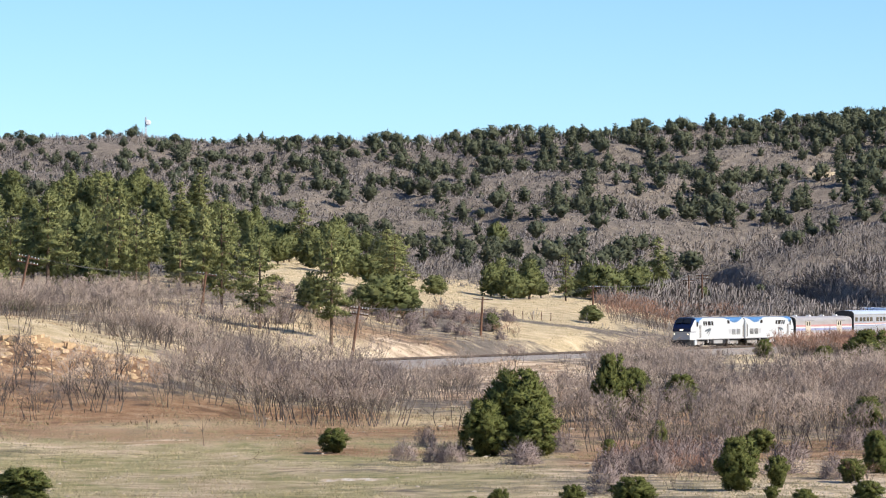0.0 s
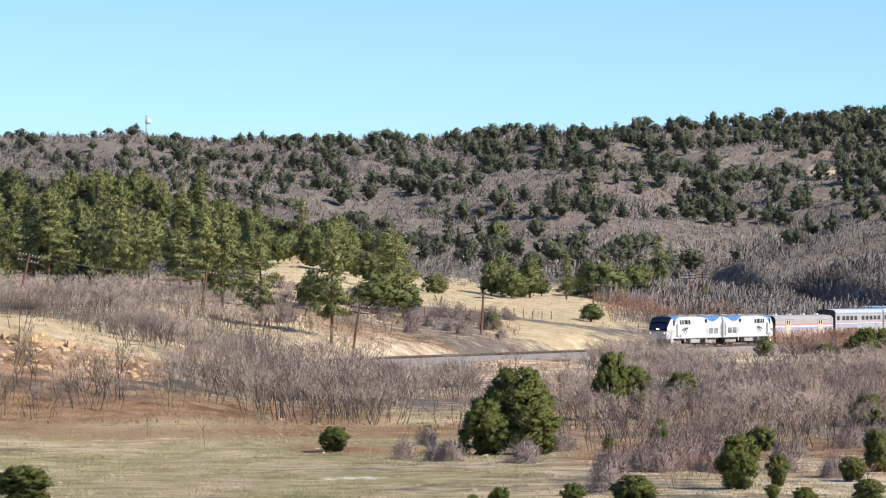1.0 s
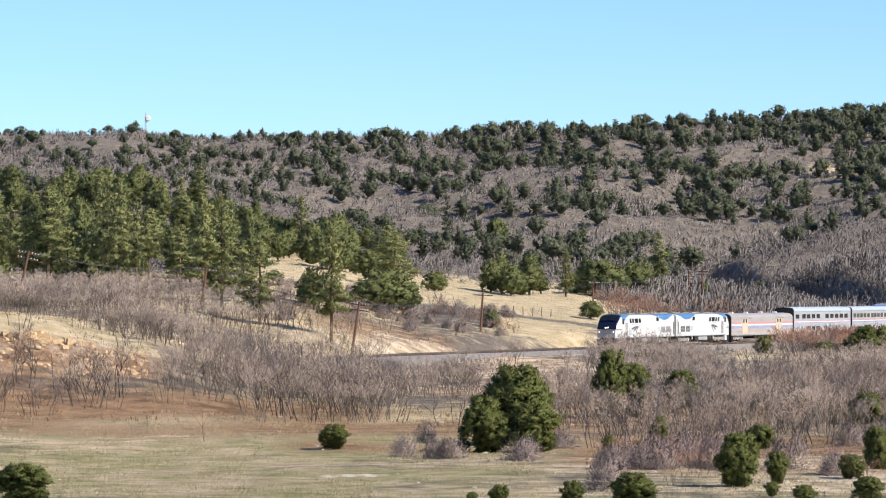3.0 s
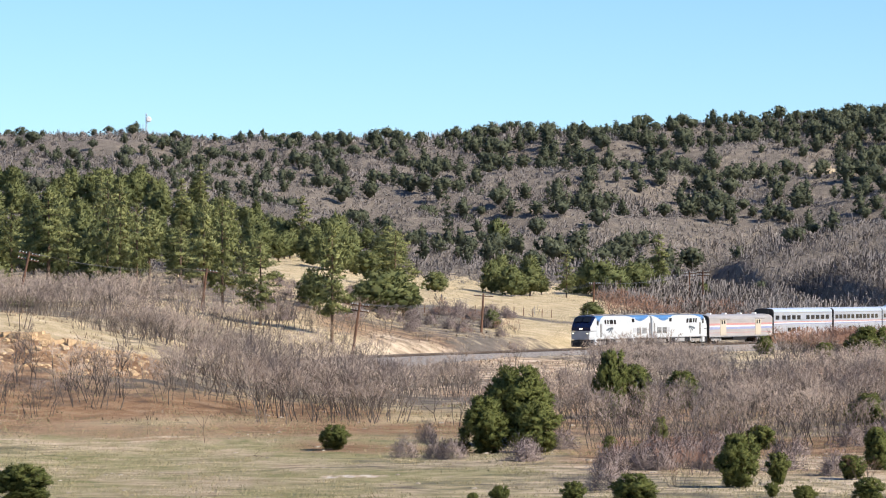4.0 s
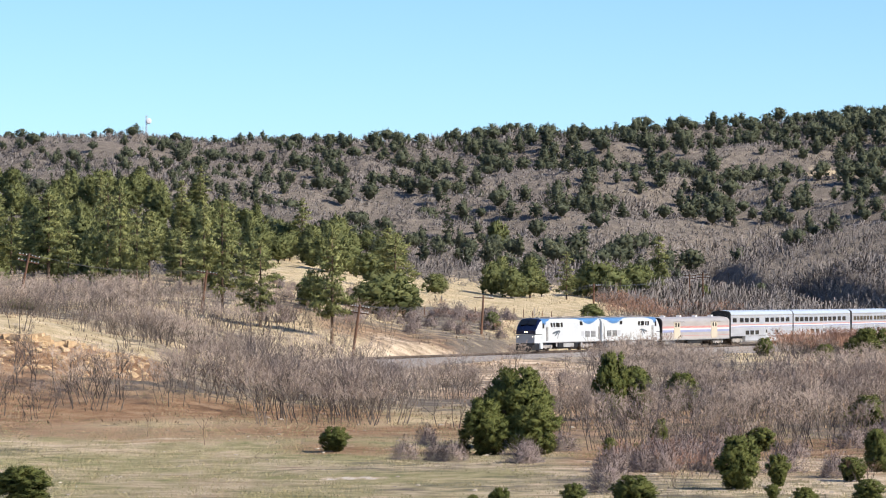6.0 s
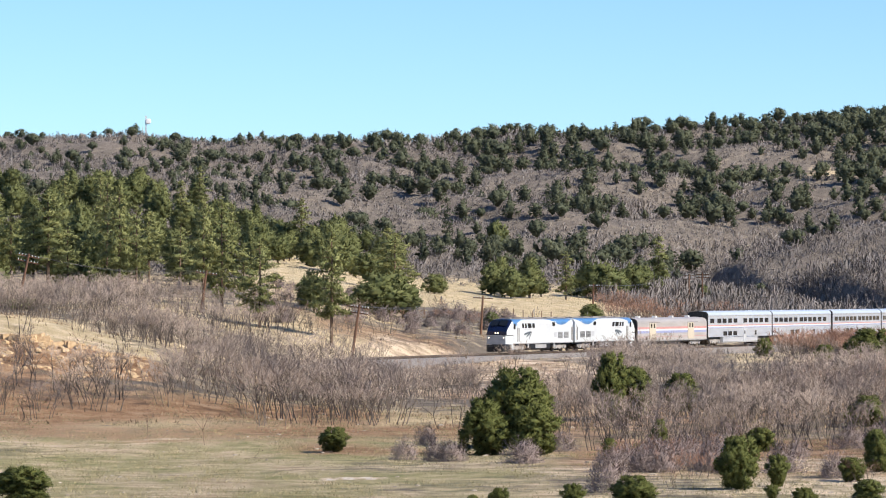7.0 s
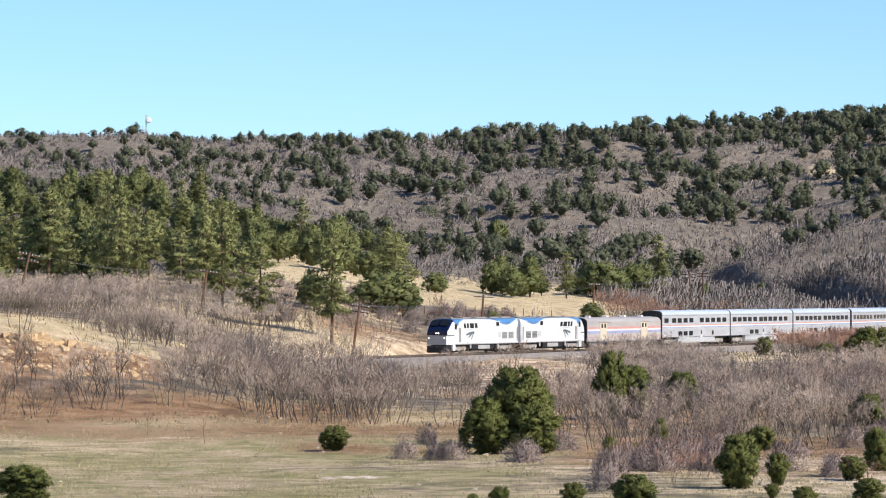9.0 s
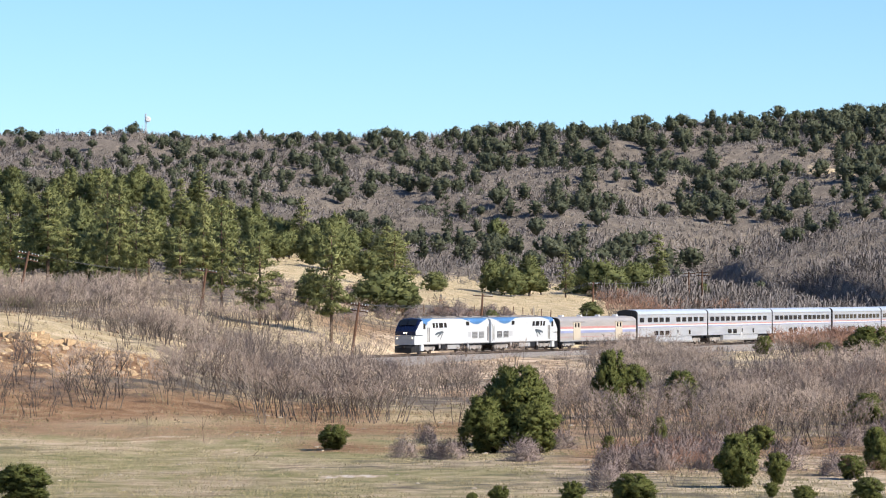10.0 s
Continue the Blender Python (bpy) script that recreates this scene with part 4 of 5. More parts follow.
def bogie(top, x, base, direction, tall=1.05, mat=None):
    b = new("bogie")
    b.parent = top
    b.matrix_basis = pose(x, 0, 0)
    mat = mat or GREY
    for side in (-1, 1):
        y = side * 1.05
        part("side_frame", hull([(-base / 2 - 0.75, [(y - .09, .55), (y + .09, .55), (y + .09, .8), (y - .09, .8)]), (-base / 2 - 0.3, [(y - .11, .35), (y + .11, .35), (y + .11, .92), (y - .11, .92)]),
                                 (-0.6, [(y - .11, .5), (y + .11, .5), (y + .11, .85), (y - .11, .85)]), (0, [(y - .12, .28), (y + .12, .28), (y + .12, .95), (y - .12, .95)]),
                                 (0.6, [(y - .11, .5), (y + .11, .5), (y + .11, .85), (y - .11, .85)]), (base / 2 + 0.3, [(y - .11, .35), (y + .11, .35), (y + .11, .92), (y - .11, .92)]),
                                 (base / 2 + 0.75, [(y - .09, .55), (y + .09, .55), (y + .09, .8), (y - .09, .8)])]), mat, b)
        for k in (-base / 2, base / 2):
            part("axle_box", box(k - 0.17, k + 0.17, y + side * 0.1, y + side * 0.24, 0.34, 0.68, 0.03), SKIRT, b)
    part("bolster", box(-0.5, 0.5, -1.0, 1.0, 0.6, tall, 0.04), BLACK, b)
    for k in (-base / 2, base / 2):
        w = wheelset(b, k)
        WHEELS.append((w, (k, 0, 0.5), 0.5, direction))


def locomotive(direction, label):
    top = tagged(new("locomotive"), label, "locomotive", "the train")
    W, Z = 1.52, 4.26
    sec = lambda z1, w=W, z0=1.1, r=0.62: outline(w, z0, z1, r)
    part("body", hull([(-10.15, sec(4.18, 1.46)), (-10.0, sec(Z)), (8.1, sec(Z)), (8.6, sec(4.22))]), SILVER, top)
    # cab: navy face raked back over a grey lower nose
    nose = part("cab_front", hull([(8.6, outline(1.525, 2.25, 4.24, 0.62)), (9.0, outline(1.5, 2.25, 4.1, 0.5)), (9.75, outline(1.44, 2.25, 3.35, 0.3)), (10.2, outline(1.36, 2.25, 2.75, 0.15))]), NAVY, top, "dark navy cab face")
    nose.data.materials.append(SILVER)       # its flanks keep the body's silver
    for p in nose.data.polygons:
        p.material_index = 1 if abs(p.normal.y) > 0.72 else 0
    part("lower_nose", hull([(8.6, outline(1.52, 1.1, 2.25, 0.06)), (9.8, outline(1.45, 1.1, 2.25, 0.06)), (10.38, outline(1.28, 1.1, 2.24, 0.06))]), NOSE_GREY, top, "grey lower nose").data.materials.append(SILVER)
    for p in top.children[-1].data.polygons:
        p.material_index = 1 if abs(p.normal.y) > 0.72 else 0
    part("pilot", hull([(9.2, outline(1.4, 0.2, 1.09, 0.1)), (10.3, outline(1.35, 0.2, 1.09, 0.1)), (10.6, outline(1.0, 0.15, 0.8, 0.1))]), BLACK, top, "black pilot plough")
    part("coupler", box(10.5, 10.95, -0.16, 0.16, 0.72, 1.0, 0.05), BLACK, top)
    for s in (-1, 1):
        m = bmesh.new()
        q = [m.verts.new(v) for v in ((9.06, s * 0.08, 4.06), (9.06, s * 1.12, 4.02), (9.78, s * 1.14, 3.34), (9.78, s * 0.08, 3.40))]
        m.faces.new(q)
        bmesh.ops.translate(m, verts=m.verts, vec=(0.05, 0, 0.06))
        bmesh.ops.solidify(m, geom=m.faces[:], thickness=0.02)
        part("windscreen", m, PANE, nose)
        part("ditch_light", box(10.36, 10.44, s * 1.02 - 0.07, s * 1.02 + 0.07, 1.85, 1.99, 0.03), LAMP, top, "glowing lamp")
        part("headlight", box(10.18, 10.26, s * 0.15 - 0.08, s * 0.15 + 0.08, 2.42, 2.58, 0.03), LAMP, top, "glowing lamp")
        y = s * (W + 0.004)
        part("cab_side_panel", plate([(8.6, 1.5), (8.6, 3.6), (8.25, 3.6), (7.5, 3.2), (7.2, 1.5)], y, 0.015), SILVER, top)
        part("cab_window", plate(rect(7.95, 8.5, 2.95, 3.6), y, 0.03), PANE, top)
        part("cab_flash", plate([(8.6, 2.55), (8.6, 3.62), (7.3, 3.62), (8.0, 3.2)], y, 0.012), BLUE, top, "blue flash below the roof")
        for k, (x, w) in enumerate(((5.55, 0.26), (4.7, 0.26), (3.55, 0.55), (2.35, 0.34))):     # raked panes
            part("side_window", plate([(x - w, 3.08), (x + w, 3.08), (x + w + 0.16, 3.66), (x - w + 0.16, 3.66)], y, 0.025), PANE, top)
        for k in range(3):     # plain swooping marking of three strokes
            x0, x1, drop = 3.1 - 0.1 * k, 5.3 - 0.75 * k, 0.32 + 0.26 * k
            up = [(x0 + (x1 - x0) * f, 2.66 - 0.05 * k - drop * f ** 2.2) for f in (0, 0.3, 0.6, 0.85, 1)]
            low = [(x, z - 0.08 - 0.2 * f) for (x, z), f in zip(up, (0, 0.5, 1, 0.8, 0.35))]
            part("marking", plate(up + low[::-1], y, 0.012), LOGO, top)
        part("lettering_bar", plate(rect(3.0, 5.2, 2.86, 2.92), y, 0.01), FAINT, top)
        for k in (-5.95, -7.85):
            g = part("grille", plate(rect(k - 0.72, k + 0.72, 1.72, 2.5), y, 0.03), GRILLE if direction > 0 else GRILLE_DARK, top)
            for j in range(4):
                part("slat", plate(rect(k - 0.68, k + 0.68, 1.8 + j * 0.18, 1.86 + j * 0.18), y + s * 0.03, 0.02), SKIRT, g)
        part("number_bar", plate(rect(-4.9, -4.0, 1.85, 2.5), y, 0.012), FAINT, top)
        part("roof_hatch_window", plate([(-4.3, 3.28), (-3.5, 3.28), (-3.4, 3.76), (-4.2, 3.76)], y, 0.03), PANE, top)
        for x in (6.9, 7.3, -9.6):
            part("grab_rail", box(x - 0.03, x + 0.03, y, y + s * 0.09, 1.4, 3.1), GREY, top)
        part("door_seam", plate(rect(-9.95, -9.85, 1.3, 3.4), y, 0.012), GREY, top)
        part("sill_band", plate(rect(-9.9, 8.5, 1.1, 1.2), y, 0.014), SKIRT, top)
        part("steps", box(8.2, 9.0, s * 1.2, s * 1.5, 0.35, 1.1, 0.03), SILVER, top)
        part("side_skirt", plate(rect(3.6, 4.0, 0.6, 1.1), s * 1.4, 0.06), SKIRT, top)
        part("side_skirt", plate(rect(-4.4, -4.0, 0.6, 1.1), s * 1.4, 0.06), SKIRT, top)
    low = lambda x: 4.16 - 0.75 * math.exp(-((x + 6.3) / 2.6) ** 2) - 0.5 * (1 / (1 + math.exp(-(x - 6.6) * 2.2))) - 0.55 * max(0, (x - 7.4)) 
    part("roof_stripe", shell(np.linspace(-10.0, 8.55, 46), low, W, Z, 0.62), BLUE, top, "blue roof with a wavy lower edge")
    for x, l in ((-8.2, 2.6), (-4.6, 2.2), (-1.0, 2.8), (3.2, 2.4)):
        part("roof_fan", box(x - l / 2, x + l / 2, -0.7, 0.7, 4.26, 4.4, 0.04), GREY, top)
    part("roof_walkway", box(-9.6, 8.2, -0.95, 0.95, 4.2, 4.285, 0.03), GREY, top, "dusty grey roof centre")
    part("horn", box(6.2, 6.8, -0.2, 0.2, 4.22, 4.4, 0.04), GREY, top)
    part("fuel_tank", hull([(-3.2, [(-1.2, .3), (1.2, .3), (1.4, .55), (1.4, 1.1), (-1.4, 1.1), (-1.4, .55)]), (3.2, [(-1.2, .3), (1.2, .3), (1.4, .55), (1.4, 1.1), (-1.4, 1.1), (-1.4, .55)])]), BLACK, top)
    part("battery_box", box(-1.8, 1.6, -1.44, 1.44, 0.5, 0.98, 0.03), SKIRT, top, "pale grey tank cover")
    part("frame", box(-9.9, 9.3, -1.1, 1.1, 0.85, 1.12), BLACK, top)
    part("gangway", box(-10.5, -10.1, -0.6, 0.6, 1.1, 3.4, 0.05), BLACK, top, "black rubber gangway")
    for x in (6.6, -6.6):
        bogie(top, x, 2.75, direction)
    return top


def baggage_car():
    top = tagged(new("baggage_car"), "stainless steel baggage car with red, white and blue stripes", "railway car", "the train")
    W, Z = 1.52, 4.12
    part("body", hull([(-12.7, outline(1.5, 1.05, Z, 0.75)), (12.62, outline(1.5, 1.05, Z, 0.75))]), STEEL_TAN, top)
    part("end_wall", hull([(12.62, outline(1.505, 0.9, Z + .01, 0.75)), (12.72, outline(1.45, 0.9, Z - .05, 0.75))]), BLACK, top, "black car end")
    part("roof", shell(np.linspace(-12.6, 12.6, 6), lambda x: 3.55, 1.5, Z, 0.75), STEEL_TAN, top, "plain metal roof with the sky's pale blue sheen in its colour")
    for e in (1, -1):
        part("gangway", box(e * 12.7, e * 12.98, -0.7, 0.7, 1.0, 3.6, 0.05), BLACK, top, "black rubber gangway")
    for s in (-1, 1):
        y = s * 1.504
        for name, z0, z1, mat in (("red_stripe", 2.56, 2.86, RED), ("white_stripe", 2.36, 2.56, WHITE), ("blue_stripe", 2.02, 2.36, STRIPE_BLUE), ("thin_red_stripe", 1.5, 1.56, RED)):
            part(name, plate(rect(-12.6, 12.55, z0, z1), y, 0.01), mat, top)
        for x in (7.3, -6.7):
            d = part("sliding_door", plate(rect(x - 1.15, x + 1.15, 1.15, 3.4), y, 0.05), BEIGE, top, "beige sliding door")
            for k in (-0.5, 0.5):
                part("door_window", plate(rect(x + k - 0.22, x + k + 0.22, 2.75, 3.3), y + s * 0.05, 0.02), PANE, d)
            part("door_rail", plate(rect(x - 2.6, x + 1.3, 3.42, 3.5), y, 0.06), GREY, top)
        part("side_sill", plate(rect(-12.6, 12.6, 0.95, 1.1), y, 0.012), SKIRT, top)
    for x in (-9, -3, 3, 9):
        part("roof_vent", box(x - 0.3, x + 0.3, -0.3, 0.3, Z - 0.03, Z + 0.22, 0.04), WHITE, top)
    part("underframe", box(-12, 12, -1.15, 1.15, 0.75, 1.04), BLACK, top)
    part("equipment_box", box(-2.5, 3.0, -1.35, 1.35, 0.45, 1.0, 0.04), BLACK, top)
    for x in (9.1, -9.1):
        bogie(top, x, 2.6, 1)
    return top


def passenger_car(upper, lower, door, small):
    top = tagged(new("passenger_car"), "two-storey stainless steel passenger car with rows of dark windows", "railway car", "the train")
    W, Z = 1.54, 4.93
    part("body", hull([(-12.75, outline(W, 1.25, Z, 0.6)), (12.72, outline(W, 1.25, Z, 0.6))]), STEEL, top)
    part("lower_body", hull([(-6.9, outline(W, 0.45, 1.26, 0.02)), (6.9, outline(W, 0.45, 1.26, 0.02))]), STEEL, top)
    part("end_wall", hull([(12.72, outline(W + .004, 1.1, Z + .005, 0.6)), (12.84, outline(1.48, 1.1, Z - .06, 0.6))]), BLACK, top, "black car end")
    part("roof", shell(np.linspace(-12.7, 12.7, 6), lambda x: 4.32, W, Z, 0.6), ROOF_SKY_STEEL, top, "metal roof with the sky's pale blue sheen in its colour")
    for e in (1, -1):
        part("gangway", box(e * 12.75, e * 12.97, -0.75, 0.75, 2.5, 4.6, 0.05), BLACK, top, "black rubber gangway")
    for s in (-1, 1):
        y = s * (W + 0.004)
        for name, z0, z1, mat in (("red_stripe", 2.78, 2.92, RED), ("white_stripe", 2.64, 2.78, WHITE), ("blue_stripe", 2.52, 2.64, STRIPE_BLUE)):
            part(name, plate(rect(-12.7, 12.7, z0, z1), y, 0.01), mat, top)
        for f in upper:
            x = 12.75 - f * 25.5
            part("upper_window", plate(rect(x - 0.74, x + 0.74, 3.22, 3.84), y, 0.02), PANE, top)
        for f in lower:
            x = 12.75 - f * 25.5
            part("lower_window", plate(rect(x - 0.72, x + 0.72, 1.42, 2.02), y, 0.02), PANE, top)
        for f in small:
            x = 12.75 - f * 25.5
            part("small_window", plate(rect(x - 0.3, x + 0.3, 1.45, 2.05), y, 0.02), PANE, top)
        x = 12.75 - door * 25.5
        d = part("entrance_door", plate(rect(x - 0.5, x + 0.5, 0.5, 2.5), y, 0.03), FAINT, top, "pale grey entrance door")
        part("door_window", plate(rect(x - 0.2, x + 0.2, 1.6, 2.1), y + s * 0.03, 0.015), PANE, d)
        part("cornice", plate(rect(-12.7, 12.7, 4.2, 4.27), y, 0.03), SKIRT, top)
        part("side_skirt", plate(rect(-6.8, 6.8, 0.42, 0.6), y, 0.012), SKIRT, top)
    for x in (-7, 0, 7):
        part("roof_unit", box(x - 1.2, x + 1.2, -0.5, 0.5, Z - 0.05, Z + 0.015, 0.02), ROOF_SKY_STEEL, top)
    part("underframe", box(-12.4, 12.4, -1.1, 1.1, 0.9, 1.3), BLACK, top)
    for x in (9.1, -9.1):
        bogie(top, x, 2.6, 1, 1.25)
    return top


LOCO_A = locomotive(1, "leading silver passenger diesel locomotive with blue roof and lit lamps")
LOCO_B = locomotive(-1, "second silver diesel locomotive coupled back to back, blue roof")
BAGGAGE = baggage_car()
TWELVE = [0.07 + 0.0765 * k for k in range(6)] + [0.55 + 0.0765 * k for k in range(6)]
COACHES = [passenger_car([0.06, 0.17, 0.25, 0.335, 0.42, 0.575, 0.66, 0.745, 0.83, 0.915], [0.26, 0.335, 0.415], 0.565, [0.74]),
           passenger_car([0.06, 0.14, 0.22, 0.30, 0.385, 0.48, 0.55, 0.63, 0.71, 0.80, 0.885], [0.33, 0.41], 0.52, [0.70]),
           passenger_car(TWELVE, [0.3, 0.38, 0.62], 0.5, [0.72]), passenger_car(TWELVE, [0.33, 0.41], 0.52, [0.7]),
           passenger_car(TWELVE, [0.3, 0.38, 0.62], 0.5, [0.72]), passenger_car(TWELVE, [0.33, 0.41], 0.52, [0.7])]
# ---- telegraph line ----
def telegraph_pole(x, y, h, lean, arms, turn):
    top = tagged(new("telegraph_pole"), "leaning weathered wooden telegraph pole with crossarms beside the railway", "utility pole", "poles along the line")
    top.matrix_basis = pose(x, y, ground_z(x, y), 0, lean, 0)
    bm = bmesh.new()
    bmesh.ops.create_cone(bm, cap_ends=True, segments=10, radius1=0.19, radius2=0.13, depth=h + 0.6, matrix=Matrix.Translation((0, 0, (h - 0.6) / 2)))
    part("pole", bm, POLE_WOOD, top)
    tips = []
    for k in range(arms):
        z = h - 0.35 - 0.65 * k
        bm = box(-1.35, 1.35, 0.12, 0.24, z - 0.07, z + 0.07, 0.01)
        bmesh.ops.rotate(bm, verts=bm.verts, matrix=Matrix.Rotation(turn, 3, "Z"))
        arm = part("crossarm", bm, POLE_WOOD, top)
        for o in (-1.2, -0.8, -0.4, 0.4, 0.8, 1.2):
            bm = bmesh.new()
            bmesh.ops.create_cone(bm, cap_ends=True, segments=8, radius1=0.06, radius2=0.03, depth=0.18)
            ins = part("insulator", bm, GLASS_INS, arm, "pale glass insulator")
            ins.matrix_basis = Matrix.Rotation(turn, 4, "Z") @ Matrix.Translation((o, 0.18, z + 0.155))
            if k == 0:
                tips.append(top.matrix_basis @ ins.matrix_basis @ Vector((0, 0, 0.09)))
    return tips


POLES = [telegraph_pole(-50.4, 440, 6.2, 12, 2, -0.15), telegraph_pole(-29.5, 452, 5.2, 8, 1, -0.2), telegraph_pole(-10.8, 438.5, 6.9, 8, 2, -0.6),
         telegraph_pole(5.1, 492.5, 5.2, 3, 1, -0.25), telegraph_pole(23.7, 584, 5.2, 1, 1, -0.9), telegraph_pole(52.2, 744.5, 6.6, 0, 2, -0.5), telegraph_pole(49.1, 738, 6.0, 0, 2, -0.5)]


def wire(a, b, sag, gauge=0.01):
    """A three-sided tube hanging from a to b."""
    pts = [a.lerp(b, k / 16) - Vector((0, 0, sag * 4 * (k / 16) * (1 - k / 16))) for k in range(17)]
    across = (b - a).cross(Vector((0, 0, 1))).normalized() * gauge
    verts = [tuple(p + o) for p in pts for o in (across, -across, Vector((0, 0, 1.7 * gauge)))]
    faces = [[3 * i + j, 3 * i + (j + 1) % 3, 3 * i + 3 + (j + 1) % 3, 3 * i + 3 + j] for i in range(16) for j in range(3)]
    return verts, faces


for a, b in zip(POLES[:5], POLES[1:5] + [POLES[6]]):
    for k in (0, 2, 3, 5):
        v, f = wire(a[k], b[k], 0.9)
        tagged(mesh("telegraph_wire", v, f, WIRE), "thin sagging dark wire strung between telegraph poles", "wire", "telegraph wires")


# ---- mast on the ridge ----
def radio_mast(x, y, h):
    top = tagged(new("radio_mast"), "slim pale lattice radio mast with dish on the ridge", "radio mast")
    top.matrix_basis = pose(x, y, ground_z(x, y))
    legs = [(0.34, 0.0), (-0.17, 0.3), (-0.17, -0.3)]
    for a, b in legs:
        v, f = [], []
        limb(v, f, (a, b, -0.3), (a * 0.6, b * 0.6, h), 0.1, 0.09, 5)
        mesh("leg", v, f, MAST, False, top)
    n = 12
    for k in range(n):
        v, f = [], []
        for i in range(3):
            z0, z1 = h * k / n, h * (k + 1) / n
            s0, s1 = 1 - 0.4 * k / n, 1 - 0.4 * (k + 1) / n
            a, b = legs[i], legs[(i + 1) % 3]
            limb(v, f, (a[0] * s0, a[1] * s0, z0), (b[0] * s1, b[1] * s1, z1), 0.05, 0.05, 3)
        mesh("brace", v, f, MAST, False, top)
    bm = bmesh.new()
    bmesh.ops.create_cone(bm, cap_ends=True, segments=20, radius1=0.9, radius2=0.6, depth=0.3, matrix=Matrix.Translation((0.75, -0.5, h * 0.82)) @ Matrix.Rotation(math.pi / 2, 4, "X"))
    part("dish", bm, WHITE, top, "white drum antenna")
    v, f = [], []
    limb(v, f, (-1.0, -0.1, h * 0.45), (-1.0, -0.1, h * 0.66), 0.09, 0.09, 6)
    limb(v, f, (0, 0, h * 0.5), (-1.0, -0.1, h * 0.5), 0.05, 0.05, 4)
    mesh("side_antenna", v, f, MAST, False, top)


MAST = flat_paint("galvanised_steel", (0.62, 0.64, 0.66), 0.5, 0.3)
radio_mast(-91.6, 1143.0, 10.0)


# ---- stones, dead wood, tufts ----
STONE = varied("pale_stone", (0.28, 0.23, 0.18), (0.58, 0.50, 0.41), 2.0, 0.9, islands=0.6)
ROCK = varied("sandstone", (0.42, 0.28, 0.15), (0.76, 0.58, 0.37), 0.8, 0.95, islands=0.4, relief=0.1)
GRASS = varied("dry_grass", (0.24, 0.215, 0.105), (0.47, 0.40, 0.25), 0.12, 0.9, islands=0.4)
STRAW = varied("pale_straw", (0.42, 0.345, 0.20), (0.72, 0.61, 0.40), 0.12, 0.9, islands=0.4)
WEED = varied("brown_weeds", (0.22, 0.155, 0.10), (0.44, 0.33, 0.22), 0.12, 0.9, islands=0.6)


def lump_verts(rng, n):
    """A many-sided stone: ring over ring, with chance dents."""
    v = [(0, 0, 1)]
    for z, r in ((0.55, 0.8), (-0.1, 1.0)):
        for k in range(6):
            a = k / 6 * 6.283 + rng.uniform(-0.2, 0.2)
            q = r * rng.uniform(0.75, 1.15)
            v.append((q * math.cos(a), q * math.sin(a), z * rng.uniform(0.7, 1.2)))
    return np.array(v)


STONE_FACES = [[0, 1 + k, 1 + (k + 1) % 6] for k in range(6)] + [[1 + k, 7 + k, 7 + (k + 1) % 6, 1 + (k + 1) % 6] for k in range(6)]


def stones(name, seed, spots, lo, hi, mat, label):
    rng = np.random.default_rng(seed)
    vs, fs = [], []
    for i, (x, y) in enumerate(spots):
        s = lo + (hi - lo) * rng.uniform() ** 2.5
        v = lump_verts(rng, 0) * (s * rng.uniform(0.8, 1.5), s * rng.uniform(0.8, 1.3), s * 0.6)
        fs += [[k + 13 * i for k in f] for f in STONE_FACES]
        vs.append(v + (x, y, ground_z(x, y)))
    return tagged(mesh(name, np.concatenate(vs), fs, mat), label, "stones", kind="stuff")


stones("loose_stones", 31, scatter(31, 420, -0.06, 0.12, 215, 445, 0.8, lambda u, d: 0.9 if zones(np.array([u * d]), np.array([d]))[0, 2] > 0.4 else 0.12), 0.05, 0.24, STONE, "scattered small pale stones on bare soil")
stones("meadow_stones", 33, scatter(33, 300, -0.125, 0.125, 195, 300, 0.8, lambda u, d: 0.6), 0.04, 0.15, STONE, "small pale stones strewn over dry meadow")
# blocks of the cut bank, each by itself
block_rng = np.random.default_rng(77)
block_me = []
for k in range(6):
    me = bpy.data.meshes.new("rock")
    me.from_pydata(lump_verts(block_rng, 0).tolist(), [], STONE_FACES)
    me.materials.append(ROCK)
    block_me.append(me)
for i, (x, y) in enumerate(scatter(78, 130, -0.122, -0.080, 329, 341, 0.6, lambda u, d: 1.0)):
    s = block_rng.uniform(0.12, 0.42)
    ob = tagged(new("rock", block_me[i % 6]), "weathered orange-tan sandstone block in the cut bank", "rock", "rocks of the cut bank")
    ob.matrix_basis = pose(x, y, ground_z(x, y) - 0.25 * s, 0, 0, block_rng.uniform(0, 360)) @ Matrix.Diagonal((s * 1.5, s, s * 0.9, 1))


